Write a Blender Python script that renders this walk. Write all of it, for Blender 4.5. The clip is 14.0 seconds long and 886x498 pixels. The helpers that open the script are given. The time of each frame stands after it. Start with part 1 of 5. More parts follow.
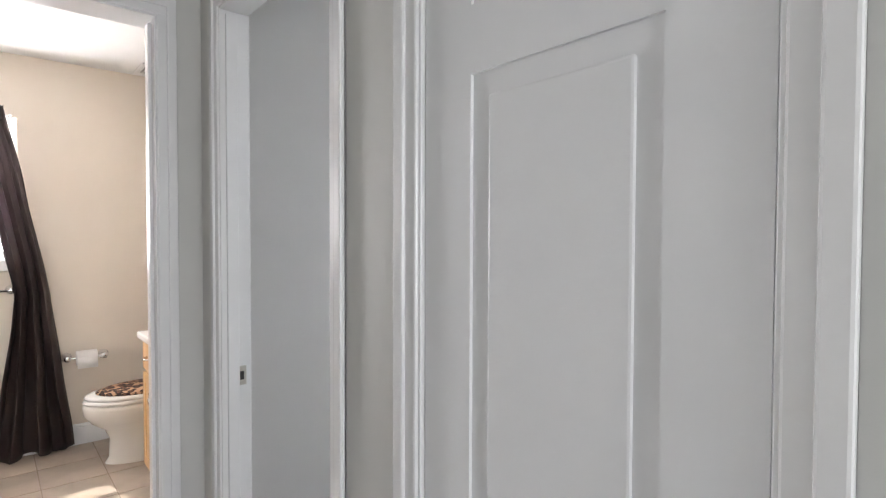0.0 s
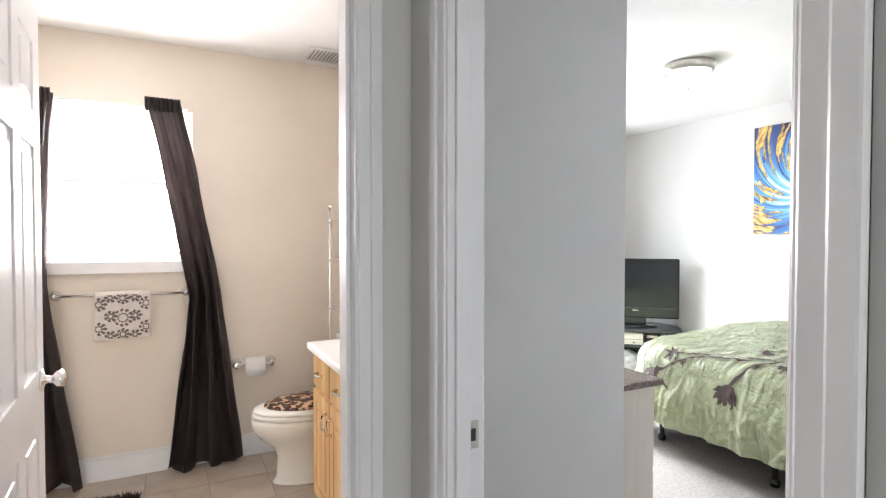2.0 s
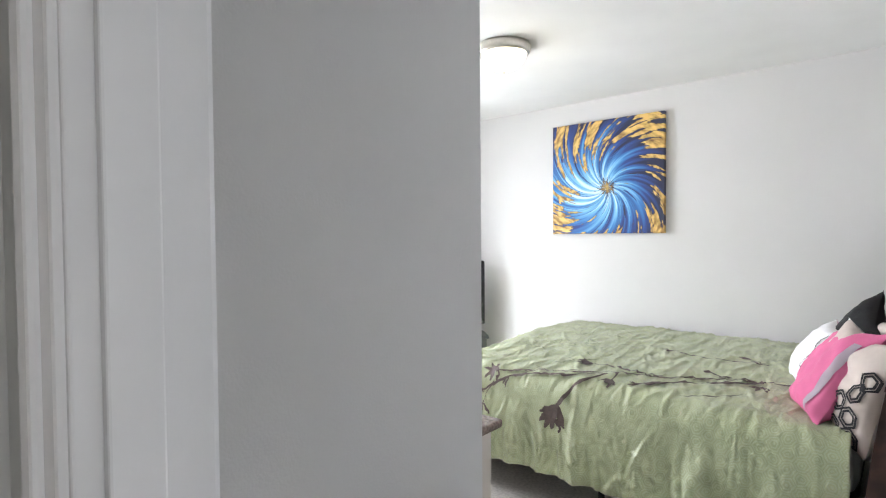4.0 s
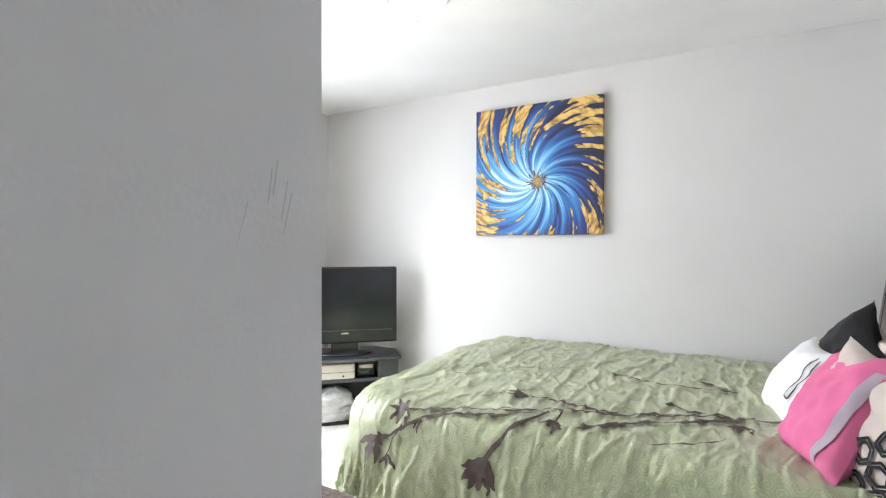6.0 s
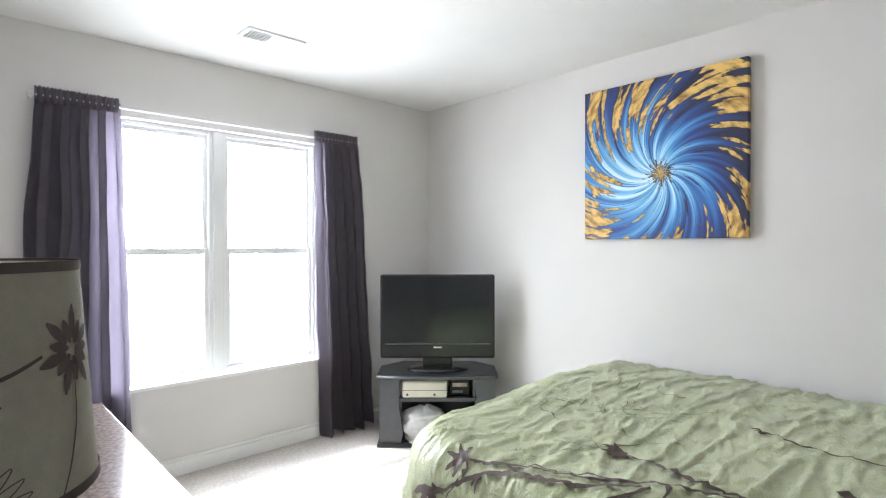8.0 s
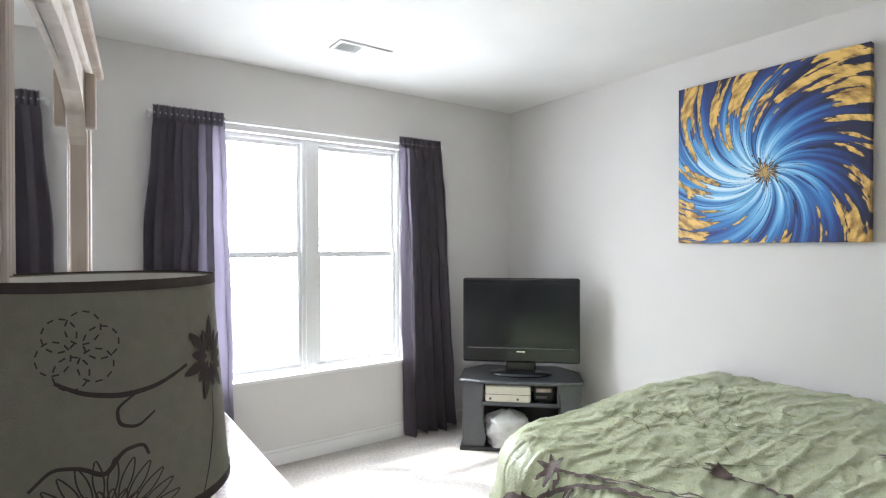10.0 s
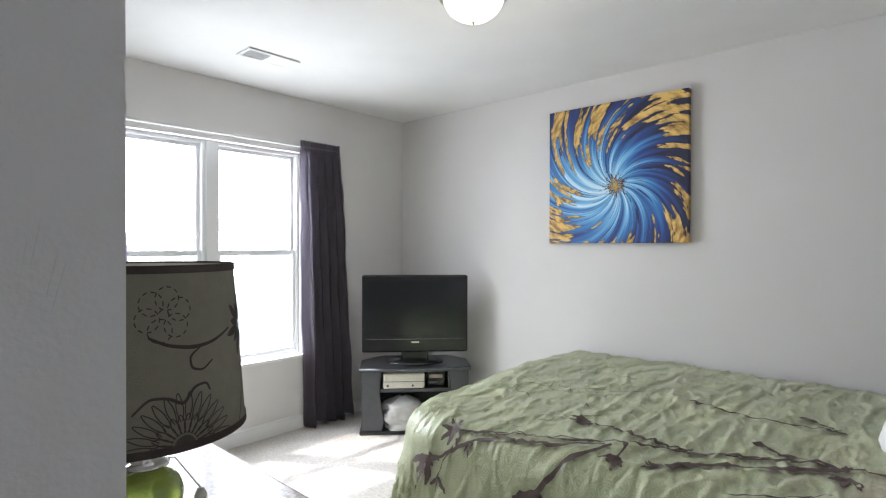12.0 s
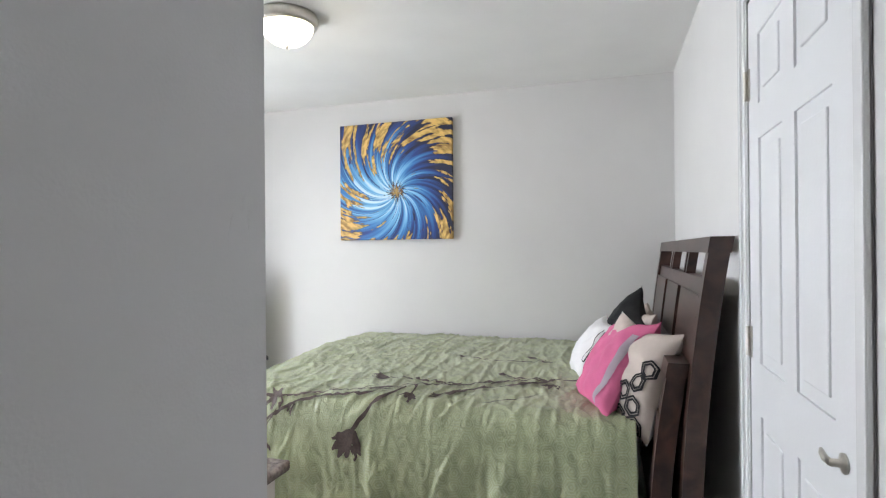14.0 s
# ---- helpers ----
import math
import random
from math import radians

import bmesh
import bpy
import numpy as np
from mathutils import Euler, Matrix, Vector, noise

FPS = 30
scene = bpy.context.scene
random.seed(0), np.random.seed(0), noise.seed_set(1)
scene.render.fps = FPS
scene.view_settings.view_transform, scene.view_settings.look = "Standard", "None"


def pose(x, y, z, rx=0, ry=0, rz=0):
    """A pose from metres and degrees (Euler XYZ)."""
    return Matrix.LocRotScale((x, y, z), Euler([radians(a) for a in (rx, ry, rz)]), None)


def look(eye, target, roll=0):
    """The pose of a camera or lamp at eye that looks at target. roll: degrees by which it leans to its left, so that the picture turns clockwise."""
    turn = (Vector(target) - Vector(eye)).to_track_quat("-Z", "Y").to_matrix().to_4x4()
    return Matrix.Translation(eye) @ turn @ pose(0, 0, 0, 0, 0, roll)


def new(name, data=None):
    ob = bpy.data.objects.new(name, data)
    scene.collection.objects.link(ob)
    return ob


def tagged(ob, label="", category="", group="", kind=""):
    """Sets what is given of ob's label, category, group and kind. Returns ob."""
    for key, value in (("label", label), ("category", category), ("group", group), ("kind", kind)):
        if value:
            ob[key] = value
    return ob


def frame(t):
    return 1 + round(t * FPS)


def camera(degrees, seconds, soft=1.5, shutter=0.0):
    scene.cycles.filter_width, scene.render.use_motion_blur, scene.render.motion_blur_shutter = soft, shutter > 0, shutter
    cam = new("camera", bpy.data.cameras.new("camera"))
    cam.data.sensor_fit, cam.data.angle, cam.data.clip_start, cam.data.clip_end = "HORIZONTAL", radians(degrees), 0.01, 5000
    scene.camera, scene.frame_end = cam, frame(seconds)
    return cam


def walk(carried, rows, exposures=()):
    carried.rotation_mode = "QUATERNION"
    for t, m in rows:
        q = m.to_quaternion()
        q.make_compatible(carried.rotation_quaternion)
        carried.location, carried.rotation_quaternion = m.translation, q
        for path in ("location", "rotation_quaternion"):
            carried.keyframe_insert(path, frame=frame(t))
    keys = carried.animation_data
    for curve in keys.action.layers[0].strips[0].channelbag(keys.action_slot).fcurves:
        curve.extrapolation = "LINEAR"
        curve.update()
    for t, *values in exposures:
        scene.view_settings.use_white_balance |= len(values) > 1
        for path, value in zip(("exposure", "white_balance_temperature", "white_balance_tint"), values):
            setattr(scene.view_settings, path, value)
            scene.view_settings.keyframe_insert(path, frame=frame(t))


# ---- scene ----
cam = camera(79.9, 14.0, 1.2)
# seconds, eye x, y, z, yaw, pitch, roll
PATH = [
    (0.0, -0.006, 0.008, 1.364, -40.63, -1.52, -0.18),
    (0.5, 0.004, 0.162, 1.348, -34.99, -1.53, -0.21),
    (1.0, 0.041, 0.336, 1.340, -29.95, -1.46, -0.28),
    (1.5, 0.037, 0.532, 1.336, -27.23, -1.36, -0.14),
    (2.0, 0.027, 0.700, 1.342, -26.99, -1.31, -0.03),
    (2.5, 0.099, 0.862, 1.321, -30.44, -0.96, 0.10),
    (3.0, 0.233, 1.039, 1.307, -35.95, -0.89, 0.12),
    (3.5, 0.330, 1.148, 1.330, -42.73, -0.93, 0.52),
    (4.0, 0.437, 1.291, 1.362, -49.08, -1.44, 0.43),
    (6.5, 1.187, 1.699, 1.299, -57.92, -0.43, -0.08),
    (7.0, 1.332, 1.708, 1.302, -53.42, -0.43, -0.09),
    (7.5, 1.502, 1.713, 1.293, -47.78, 0.12, 0.03),
    (8.0, 1.555, 1.726, 1.338, -43.02, -0.46, 0.08),
    (8.5, 1.611, 1.746, 1.330, -38.01, -0.27, -0.03),
    (9.0, 1.596, 1.773, 1.347, -34.35, -0.39, 0.09),
    (11.5, 1.311, 1.650, 1.361, -40.72, -0.48, -0.42),
    (12.0, 1.224, 1.607, 1.349, -47.81, -0.31, -0.09),
    (12.5, 1.148, 1.598, 1.330, -56.27, -0.14, -0.08),
    (13.0, 1.021, 1.552, 1.293, -64.44, 0.34, 0.14),
    (13.5, 0.886, 1.488, 1.288, -69.08, 0.26, 0.30),
    (14.0, 0.713, 1.511, 1.284, -72.56, 0.17, 0.47),
]
walk(cam, [(t, pose(x, y, z, 90 + pitch, roll, yaw)) for t, x, y, z, yaw, pitch, roll in PATH],
     exposures=[(0.0, 0.35), (0.5, 0.35), (1.0, 0.45), (1.5, 0.55), (2.0, 0.4), (3.0, 0.2), (4.2, 0.05), (6.5, 0.0), (7.5, -0.16), (9.0, -0.40), (11.5, -0.60), (12.5, -0.78), (13.5, -0.52), (14.0, -0.35)])

# ---- light ----
world = bpy.data.worlds.new("world")
scene.world = world
world.use_nodes = True
wn = world.node_tree
wn.nodes.clear()
sky = wn.nodes.new("ShaderNodeTexSky")
sky.sky_type = "NISHITA"
sky.sun_disc = False
sky.sun_elevation = radians(54)
sky.sun_rotation = radians(-29)
wbg = wn.nodes.new("ShaderNodeBackground")
wbg.inputs[1].default_value = 0.15
wout = wn.nodes.new("ShaderNodeOutputWorld")
wn.links.new(sky.outputs[0], wbg.inputs[0])
wn.links.new(wbg.outputs[0], wout.inputs[0])


def lamp(name, kind, power, m, color=(1, 1, 1), **kw):
    d = bpy.data.lights.new(name, kind)
    d.energy, d.color = power, color
    for k, v in kw.items():
        if k == "size":
            d.size = v
        elif k == "size_y":
            d.shape, d.size_y = "RECTANGLE", v
        elif k == "angle":
            d.angle = v
        elif k == "radius":
            d.shadow_soft_size = v
    ob = new(name, d)
    ob.matrix_world = m
    return ob


SUN_WAY = Vector((0.55, -1.0, -1.6)).normalized()
lamp("sun", "SUN", 5.0, look((0, 0, 0), SUN_WAY), (1.0, 0.95, 0.87), angle=radians(0.5))
# daylight in the bedroom and bathroom openings
lamp("window_light", "AREA", 30, look((2.80, 5.175, 1.30), (2.80, 0.0, 1.1)), (0.875, 0.922, 1.0), size=1.5, size_y=1.8)
lamp("window_sky_light", "AREA", 138, look((2.80, 5.72, 1.80), (2.80, 4.72, 1.22)), (0.865, 0.922, 1.0), size=1.5, size_y=1.8)
lamp("window_reveal_light", "AREA", 36, look((2.80, 5.068, 1.285), (2.80, 0.0, 1.285)), (0.875, 0.922, 1.0), size=1.27, size_y=1.47)
lamp("bath_window_light", "AREA", 85, look((-0.215, 4.265, 1.72), (-0.215, 0.0, 1.35)), (0.98, 0.95, 0.98), size=0.8, size_y=1.06)
# added fill for the hall, from an unseen opening in its end wall
lamp("hall_fill_light", "AREA", 25, look((0.0, -2.42, 1.45), (0.0, 0.0, 1.35)), (0.94, 0.953, 0.985), size=0.8, size_y=1.1)
lamp("ceiling_bulb", "POINT", 4.8, pose(2.96, 3.01, 2.35), (1.0, 0.85, 0.62), radius=0.06)

# ---- materials ----


def material(name, color, rough=0.6, metal=0.0, var=0.06, scale=8.0, bump=0.0, bscale=120.0, spec=0.5, color2=None, sheen=0.0):
    """Paint, cloth or plastic: two scales of variation in colour and a fine relief."""
    m = bpy.data.materials.new(name)
    m.use_nodes = True
    nt = m.node_tree
    b = nt.nodes["Principled BSDF"]
    b.inputs["Roughness"].default_value = rough
    b.inputs["Metallic"].default_value = metal
    b.inputs["Specular IOR Level"].default_value = spec
    if sheen:
        b.inputs["Sheen Weight"].default_value = sheen
    tc = nt.nodes.new("ShaderNodeTexCoord")
    n1 = nt.nodes.new("ShaderNodeTexNoise")
    n1.inputs["Scale"].default_value = scale
    n1.inputs["Detail"].default_value = 6
    nt.links.new(tc.outputs["Object"], n1.inputs["Vector"])
    ramp = nt.nodes.new("ShaderNodeValToRGB")
    c2 = color2 or tuple(max(0.0, c * (1 - 2 * var)) for c in color)
    ramp.color_ramp.elements[0].color = (*c2, 1)
    ramp.color_ramp.elements[0].position = 0.3
    ramp.color_ramp.elements[1].color = (*color, 1)
    ramp.color_ramp.elements[1].position = 0.62
    nt.links.new(n1.outputs["Fac"], ramp.inputs["Fac"])
    nt.links.new(ramp.outputs["Color"], b.inputs["Base Color"])
    if bump:
        n2 = nt.nodes.new("ShaderNodeTexNoise")
        n2.inputs["Scale"].default_value = bscale
        n2.inputs["Detail"].default_value = 4
        nt.links.new(tc.outputs["Object"], n2.inputs["Vector"])
        bp = nt.nodes.new("ShaderNodeBump")
        bp.inputs["Strength"].default_value = bump
        bp.inputs["Distance"].default_value = 0.004
        nt.links.new(n2.outputs["Fac"], bp.inputs["Height"])
        nt.links.new(bp.outputs["Normal"], b.inputs["Normal"])
    return m


def node(m, kind, **vals):
    n = m.node_tree.nodes.new(kind)
    for k, v in vals.items():
        n.inputs[k].default_value = v
    return n


def link(m, a, b):
    m.node_tree.links.new(a, b)


def bsdf(m):
    return m.node_tree.nodes["Principled BSDF"]


def emissive(name, color, strength):
    m = bpy.data.materials.new(name)
    m.use_nodes = True
    b = bsdf(m)
    b.inputs["Base Color"].default_value = (*color, 1)
    b.inputs["Emission Color"].default_value = (*color, 1)
    b.inputs["Emission Strength"].default_value = strength
    return m


def wood(name, dark, light, rough=0.35, stretch=(1, 1, 12), scale=14.0):
    m = material(name, light, rough)
    nt = m.node_tree
    tc = [n for n in nt.nodes if n.type == "TEX_COORD"][0]
    n1 = [n for n in nt.nodes if n.type == "TEX_NOISE"][0]
    mp = nt.nodes.new("ShaderNodeMapping")
    mp.inputs["Scale"].default_value = tuple(1.0 / s for s in stretch)
    n1.inputs["Scale"].default_value = scale
    n1.inputs["Detail"].default_value = 8
    n1.inputs["Distortion"].default_value = 0.6
    nt.links.new(tc.outputs["Object"], mp.inputs["Vector"])
    nt.links.new(mp.outputs["Vector"], n1.inputs["Vector"])
    r = [n for n in nt.nodes if n.type == "VALTORGB"][0].color_ramp
    r.elements[0].color, r.elements[0].position = (*dark, 1), 0.35
    r.elements[1].color, r.elements[1].position = (*light, 1), 0.65
    return m


WALL = material("bedroom_wall_paint", (0.70, 0.688, 0.678), 0.75, var=0.02, scale=2.0, bump=0.12, bscale=220, spec=0.3)
HALL_WALL = material("hall_wall_paint", (0.66, 0.655, 0.635), 0.6, var=0.02, scale=2.0, bump=0.05, bscale=220, spec=0.35)
BATH_WALL = material("bath_wall_paint", (0.765, 0.688, 0.595), 0.6, var=0.02, scale=2.0, bump=0.12, bscale=220, spec=0.35)
CEIL = material("ceiling_paint", (0.82, 0.815, 0.80), 0.85, var=0.02, scale=3.0, bump=0.15, bscale=160, spec=0.2)
TRIM = material("trim_gloss_paint", (0.84, 0.84, 0.845), 0.25, var=0.015, scale=5.0, bump=0.04, bscale=60)
DOOR = material("door_paint", (0.84, 0.845, 0.86), 0.30, var=0.015, scale=4.0, bump=0.08, bscale=90)
CARPET = material("carpet_pile", (0.67, 0.63, 0.595), 1.0, var=0.12, scale=60.0, bump=1.0, bscale=420, spec=0.1)
TILE = material("floor_tile", (0.43, 0.36, 0.295), 0.32, var=0.12, scale=5.0, bump=0.08, bscale=40)
GROUT = material("tile_grout", (0.35, 0.295, 0.245), 0.9, var=0.1, scale=30)
CHROME = material("chrome_metal", (0.85, 0.85, 0.86), 0.12, 1.0, var=0.02)
NICKEL = material("brushed_nickel", (0.62, 0.59, 0.54), 0.3, 1.0, var=0.05, scale=40)
BLACK = material("black_gloss_plastic", (0.012, 0.013, 0.015), 0.22, var=0.1, scale=20)
SCREEN = material("dark_screen_glass", (0.010, 0.012, 0.014), 0.16, var=0.02, scale=4)
STANDM = material("black_stand_laminate", (0.022, 0.024, 0.028), 0.3, var=0.12, scale=30)
STAND_SIDE = material("graphite_side_panel", (0.09, 0.095, 0.105), 0.3, var=0.06, scale=25)
PORCELAIN = material("white_porcelain", (0.84, 0.83, 0.80), 0.08, var=0.01)
COUNTER = material("white_cultured_marble", (0.84, 0.82, 0.80), 0.15, var=0.03, scale=4)
OAK = wood("honey_oak", (0.46, 0.26, 0.10), (0.66, 0.42, 0.19), 0.35)
DARKWOOD = wood("espresso_wood", (0.028, 0.014, 0.011), (0.075, 0.036, 0.028), 0.3, (6, 1, 1), 12)
DRESSER_TOP = material("brown_stone_laminate", (0.30, 0.24, 0.21), 0.16, scale=70, color2=(0.12, 0.095, 0.085))
DRESSER_BODY = wood("pale_cream_wood", (0.56, 0.50, 0.44), (0.70, 0.64, 0.58), 0.4, (1, 1, 10), 10)
MIRROR_FRAME = wood("taupe_frame_wood", (0.34, 0.27, 0.22), (0.50, 0.42, 0.36), 0.35, (1, 1, 10), 16)
TOWEL = material("grey_damask_towel", (0.72, 0.67, 0.62), 0.95, var=0.05, scale=40, bump=0.5, bscale=350)
TOWEL_BROWN = material("brown_towel_print", (0.20, 0.155, 0.14), 0.95, var=0.1, scale=40, bump=0.5, bscale=350)
RUG = material("dark_brown_shag", (0.035, 0.022, 0.017), 1.0, var=0.2, scale=80, bump=1.0, bscale=300)
PAPER = material("toilet_paper", (0.86, 0.84, 0.82), 0.95, var=0.02, scale=30, bump=0.2, bscale=200)
VINYL = material("white_window_vinyl", (0.82, 0.83, 0.84), 0.35, var=0.01)
BEDSKIRT = material("black_bed_base_cloth", (0.018, 0.018, 0.02), 0.9, var=0.1, scale=30, bump=0.3)
BLACK_CLOTH = material("black_cotton", (0.016, 0.016, 0.018), 0.9, var=0.15, scale=30, bump=0.4, bscale=400)
STITCH = material("olive_stitch_thread", (0.20, 0.22, 0.115), 0.5, var=0.1, scale=60)
PINK = material("pink_cotton", (0.62, 0.13, 0.27), 0.8, var=0.06, scale=14, bump=0.3, bscale=350)
PINK2 = material("dusty_pink_cotton", (0.58, 0.27, 0.38), 0.8, var=0.05, scale=14, bump=0.3, bscale=350)
LILAC = material("lilac_grey_cotton", (0.40, 0.33, 0.38), 0.8, var=0.05, scale=14, bump=0.3, bscale=350)
WHITE_CLOTH = material("white_cotton", (0.80, 0.79, 0.79), 0.85, var=0.02, scale=14, bump=0.3, bscale=350)
BEIGE_CLOTH = material("beige_cotton", (0.55, 0.47, 0.42), 0.85, var=0.05, scale=14, bump=0.3, bscale=350)
SHADE = material("olive_grey_lampshade", (0.21, 0.195, 0.145), 0.9, var=0.05, scale=60, bump=0.5, bscale=500)
SHADE_IN = material("white_shade_lining", (0.72, 0.71, 0.66), 0.9, var=0.03)
SHADE_TRIM = material("brown_flocked_print", (0.055, 0.042, 0.036), 0.95, var=0.1, scale=60)
EMBROIDERY = material("brown_embroidery", (0.105, 0.072, 0.062), 0.6, var=0.15, scale=90, bump=0.4, bscale=600)
BAG = material("white_plastic_bag", (0.66, 0.67, 0.67), 0.35, var=0.1, scale=16, bump=0.7, bscale=35)
CREAM_BOX = material("cream_plastic", (0.78, 0.75, 0.66), 0.4, var=0.03)
VENT_WHITE = material("white_vent_enamel", (0.78, 0.78, 0.77), 0.4, var=0.02)
VENT_GREY = material("grey_fan_grille", (0.42, 0.41, 0.40), 0.7)
# near-black colour standing in for the shade inside small openings
OPENING_SHADE = material("opening_shade", (0.05, 0.05, 0.05), 0.9)
LEAF = material("tree_leaves", (0.07, 0.12, 0.035), 0.7, var=0.25, scale=3)
BARK = material("tree_bark", (0.10, 0.075, 0.055), 0.9, var=0.2, scale=12)
GRASS = material("lawn_grass", (0.075, 0.12, 0.04), 0.95, var=0.25, scale=0.6)
SIDING = material("neighbour_siding", (0.55, 0.55, 0.54), 0.8, var=0.04, scale=2)
ROOFING = material("grey_shingles", (0.16, 0.15, 0.15), 0.9, var=0.15, scale=8)
BULB_GLASS = emissive("lit_frosted_glass", (1.0, 0.90, 0.70), 5.0)

GLASS = bpy.data.materials.new("clear_glass")
GLASS.use_nodes = True
bsdf(GLASS).inputs["Base Color"].default_value = (1, 1, 1, 1)
bsdf(GLASS).inputs["Roughness"].default_value = 0.0
bsdf(GLASS).inputs["Transmission Weight"].default_value = 1.0
bsdf(GLASS).inputs["IOR"].default_value = 1.01

MIRROR = material("silvered_mirror", (0.9, 0.9, 0.9), 0.02, 1.0, var=0.0)

GREEN_GLASS = material("crackled_green_glass", (0.42, 0.55, 0.10), 0.08, var=0.2, scale=30, bump=0.8, bscale=45)
bsdf(GREEN_GLASS).inputs["Transmission Weight"].default_value = 0.55


def translucent_cloth(name, color, glow, amount, rough=0.8):
    m = material(name, color, rough, var=0.1, scale=20, bump=0.25, bscale=500)
    nt = m.node_tree
    t = nt.nodes.new("ShaderNodeBsdfTranslucent")
    t.inputs["Color"].default_value = (*glow, 1)
    mix = nt.nodes.new("ShaderNodeMixShader")
    mix.inputs[0].default_value = amount
    out = [n for n in nt.nodes if n.type == "OUTPUT_MATERIAL"][0]
    nt.links.new(bsdf(m).outputs[0], mix.inputs[1])
    nt.links.new(t.outputs[0], mix.inputs[2])
    nt.links.new(mix.outputs[0], out.inputs["Surface"])
    return m


BATH_CURTAIN = translucent_cloth("brown_satin_curtain", (0.036, 0.025, 0.024), (0.30, 0.24, 0.25), 0.16, 0.38)
CURTAIN = translucent_cloth("plum_grey_curtain", (0.145, 0.128, 0.15), (0.48, 0.455, 0.52), 0.55)


def comforter_material():
    """Sage satin: woven hexagon rings in cloth coordinates, ridged creases and a fine thread."""
    m = material("sage_satin_quilt", (0.44, 0.48, 0.285), 0.26, var=0.07, scale=9, sheen=0.25)
    nt = m.node_tree
    b = bsdf(m)
    at = nt.nodes.new("ShaderNodeAttribute")
    at.attribute_name = "cloth"

    def vec(kind, a, c=None, d=None):
        n = nt.nodes.new("ShaderNodeVectorMath")
        n.operation = kind
        for i, q in enumerate((a, c, d)):
            if q is None:
                continue
            if isinstance(q, tuple):
                n.inputs[i].default_value = q
            else:
                nt.links.new(q, n.inputs[i])
        return n

    def op(kind, a, c=None, d=None):
        n = nt.nodes.new("ShaderNodeMath")
        n.operation = kind
        for i, q in enumerate((a, c, d)):
            if q is None:
                continue
            if isinstance(q, (int, float)):
                n.inputs[i].default_value = q
            else:
                nt.links.new(q, n.inputs[i])
        return n.outputs[0]

    cell = vec("MULTIPLY", at.outputs["Vector"], (19.0, 19.0, 0.0)).outputs[0]
    r, h = (1.0, 1.7320508, 1.0), (0.5, 0.8660254, 0.5)
    g = []
    for shift in ((0.0, 0.0, 0.0), h):
        p = vec("SUBTRACT", cell, shift).outputs[0]
        g.append(vec("WRAP", p, h, (-0.5, -0.8660254, -0.5)).outputs[0])
    da, db = (op("ADD", vec("DOT_PRODUCT", vec("MULTIPLY", q, (1, 1, 0)).outputs[0], vec("MULTIPLY", q, (1, 1, 0)).outputs[0]).outputs["Value"], 0.0) for q in g)
    pick = nt.nodes.new("ShaderNodeMix")
    pick.data_type = "VECTOR"
    nt.links.new(op("LESS_THAN", db, da), pick.inputs["Factor"])
    nt.links.new(g[0], pick.inputs[4])
    nt.links.new(g[1], pick.inputs[5])
    ab = nt.nodes.new("ShaderNodeSeparateXYZ")
    nt.links.new(vec("ABSOLUTE", pick.outputs[1]).outputs[0], ab.inputs[0])
    hexd = op("MAXIMUM", op("ADD", op("MULTIPLY", ab.outputs[0], 0.5), op("MULTIPLY", ab.outputs[1], 0.8660254)), ab.outputs[0])
    ring = op("GREATER_THAN", op("SINE", op("MULTIPLY", hexd, 34.0)), 0.25)
    # colour: rings slightly paler than the ground
    ramp = [n for n in nt.nodes if n.type == "VALTORGB"][0]
    mix = nt.nodes.new("ShaderNodeMix")
    mix.data_type = "RGBA"
    nt.links.new(op("MULTIPLY", ring, 0.30), mix.inputs["Factor"])
    nt.links.new(ramp.outputs["Color"], mix.inputs[6])
    mix.inputs[7].default_value = (0.53, 0.585, 0.43, 1)
    nt.links.new(mix.outputs[2], b.inputs["Base Color"])
    # creases running mostly across the bed, and a crumple between them
    stretched = vec("MULTIPLY", at.outputs["Vector"], (4.0, 13.0, 1.0)).outputs[0]
    n = nt.nodes.new("ShaderNodeTexNoise")
    n.noise_type = "RIDGED_MULTIFRACTAL"
    n.inputs["Scale"].default_value = 1.0
    n.inputs["Detail"].default_value = 3
    n.inputs["Distortion"].default_value = 0.9
    nt.links.new(stretched, n.inputs["Vector"])
    f = nt.nodes.new("ShaderNodeTexNoise")
    f.inputs["Scale"].default_value = 38
    f.inputs["Detail"].default_value = 4
    f.inputs["Distortion"].default_value = 1.5
    nt.links.new(at.outputs["Vector"], f.inputs["Vector"])
    height = op("ADD", op("MULTIPLY", n.outputs["Fac"], 0.75), op("ADD", op("MULTIPLY", f.outputs["Fac"], 0.35), op("MULTIPLY", ring, 0.08)))
    bp = nt.nodes.new("ShaderNodeBump")
    bp.inputs["Strength"].default_value = 0.95
    bp.inputs["Distance"].default_value = 0.018
    nt.links.new(height, bp.inputs["Height"])
    nt.links.new(bp.outputs["Normal"], b.inputs["Normal"])
    return m


QUILT = comforter_material()


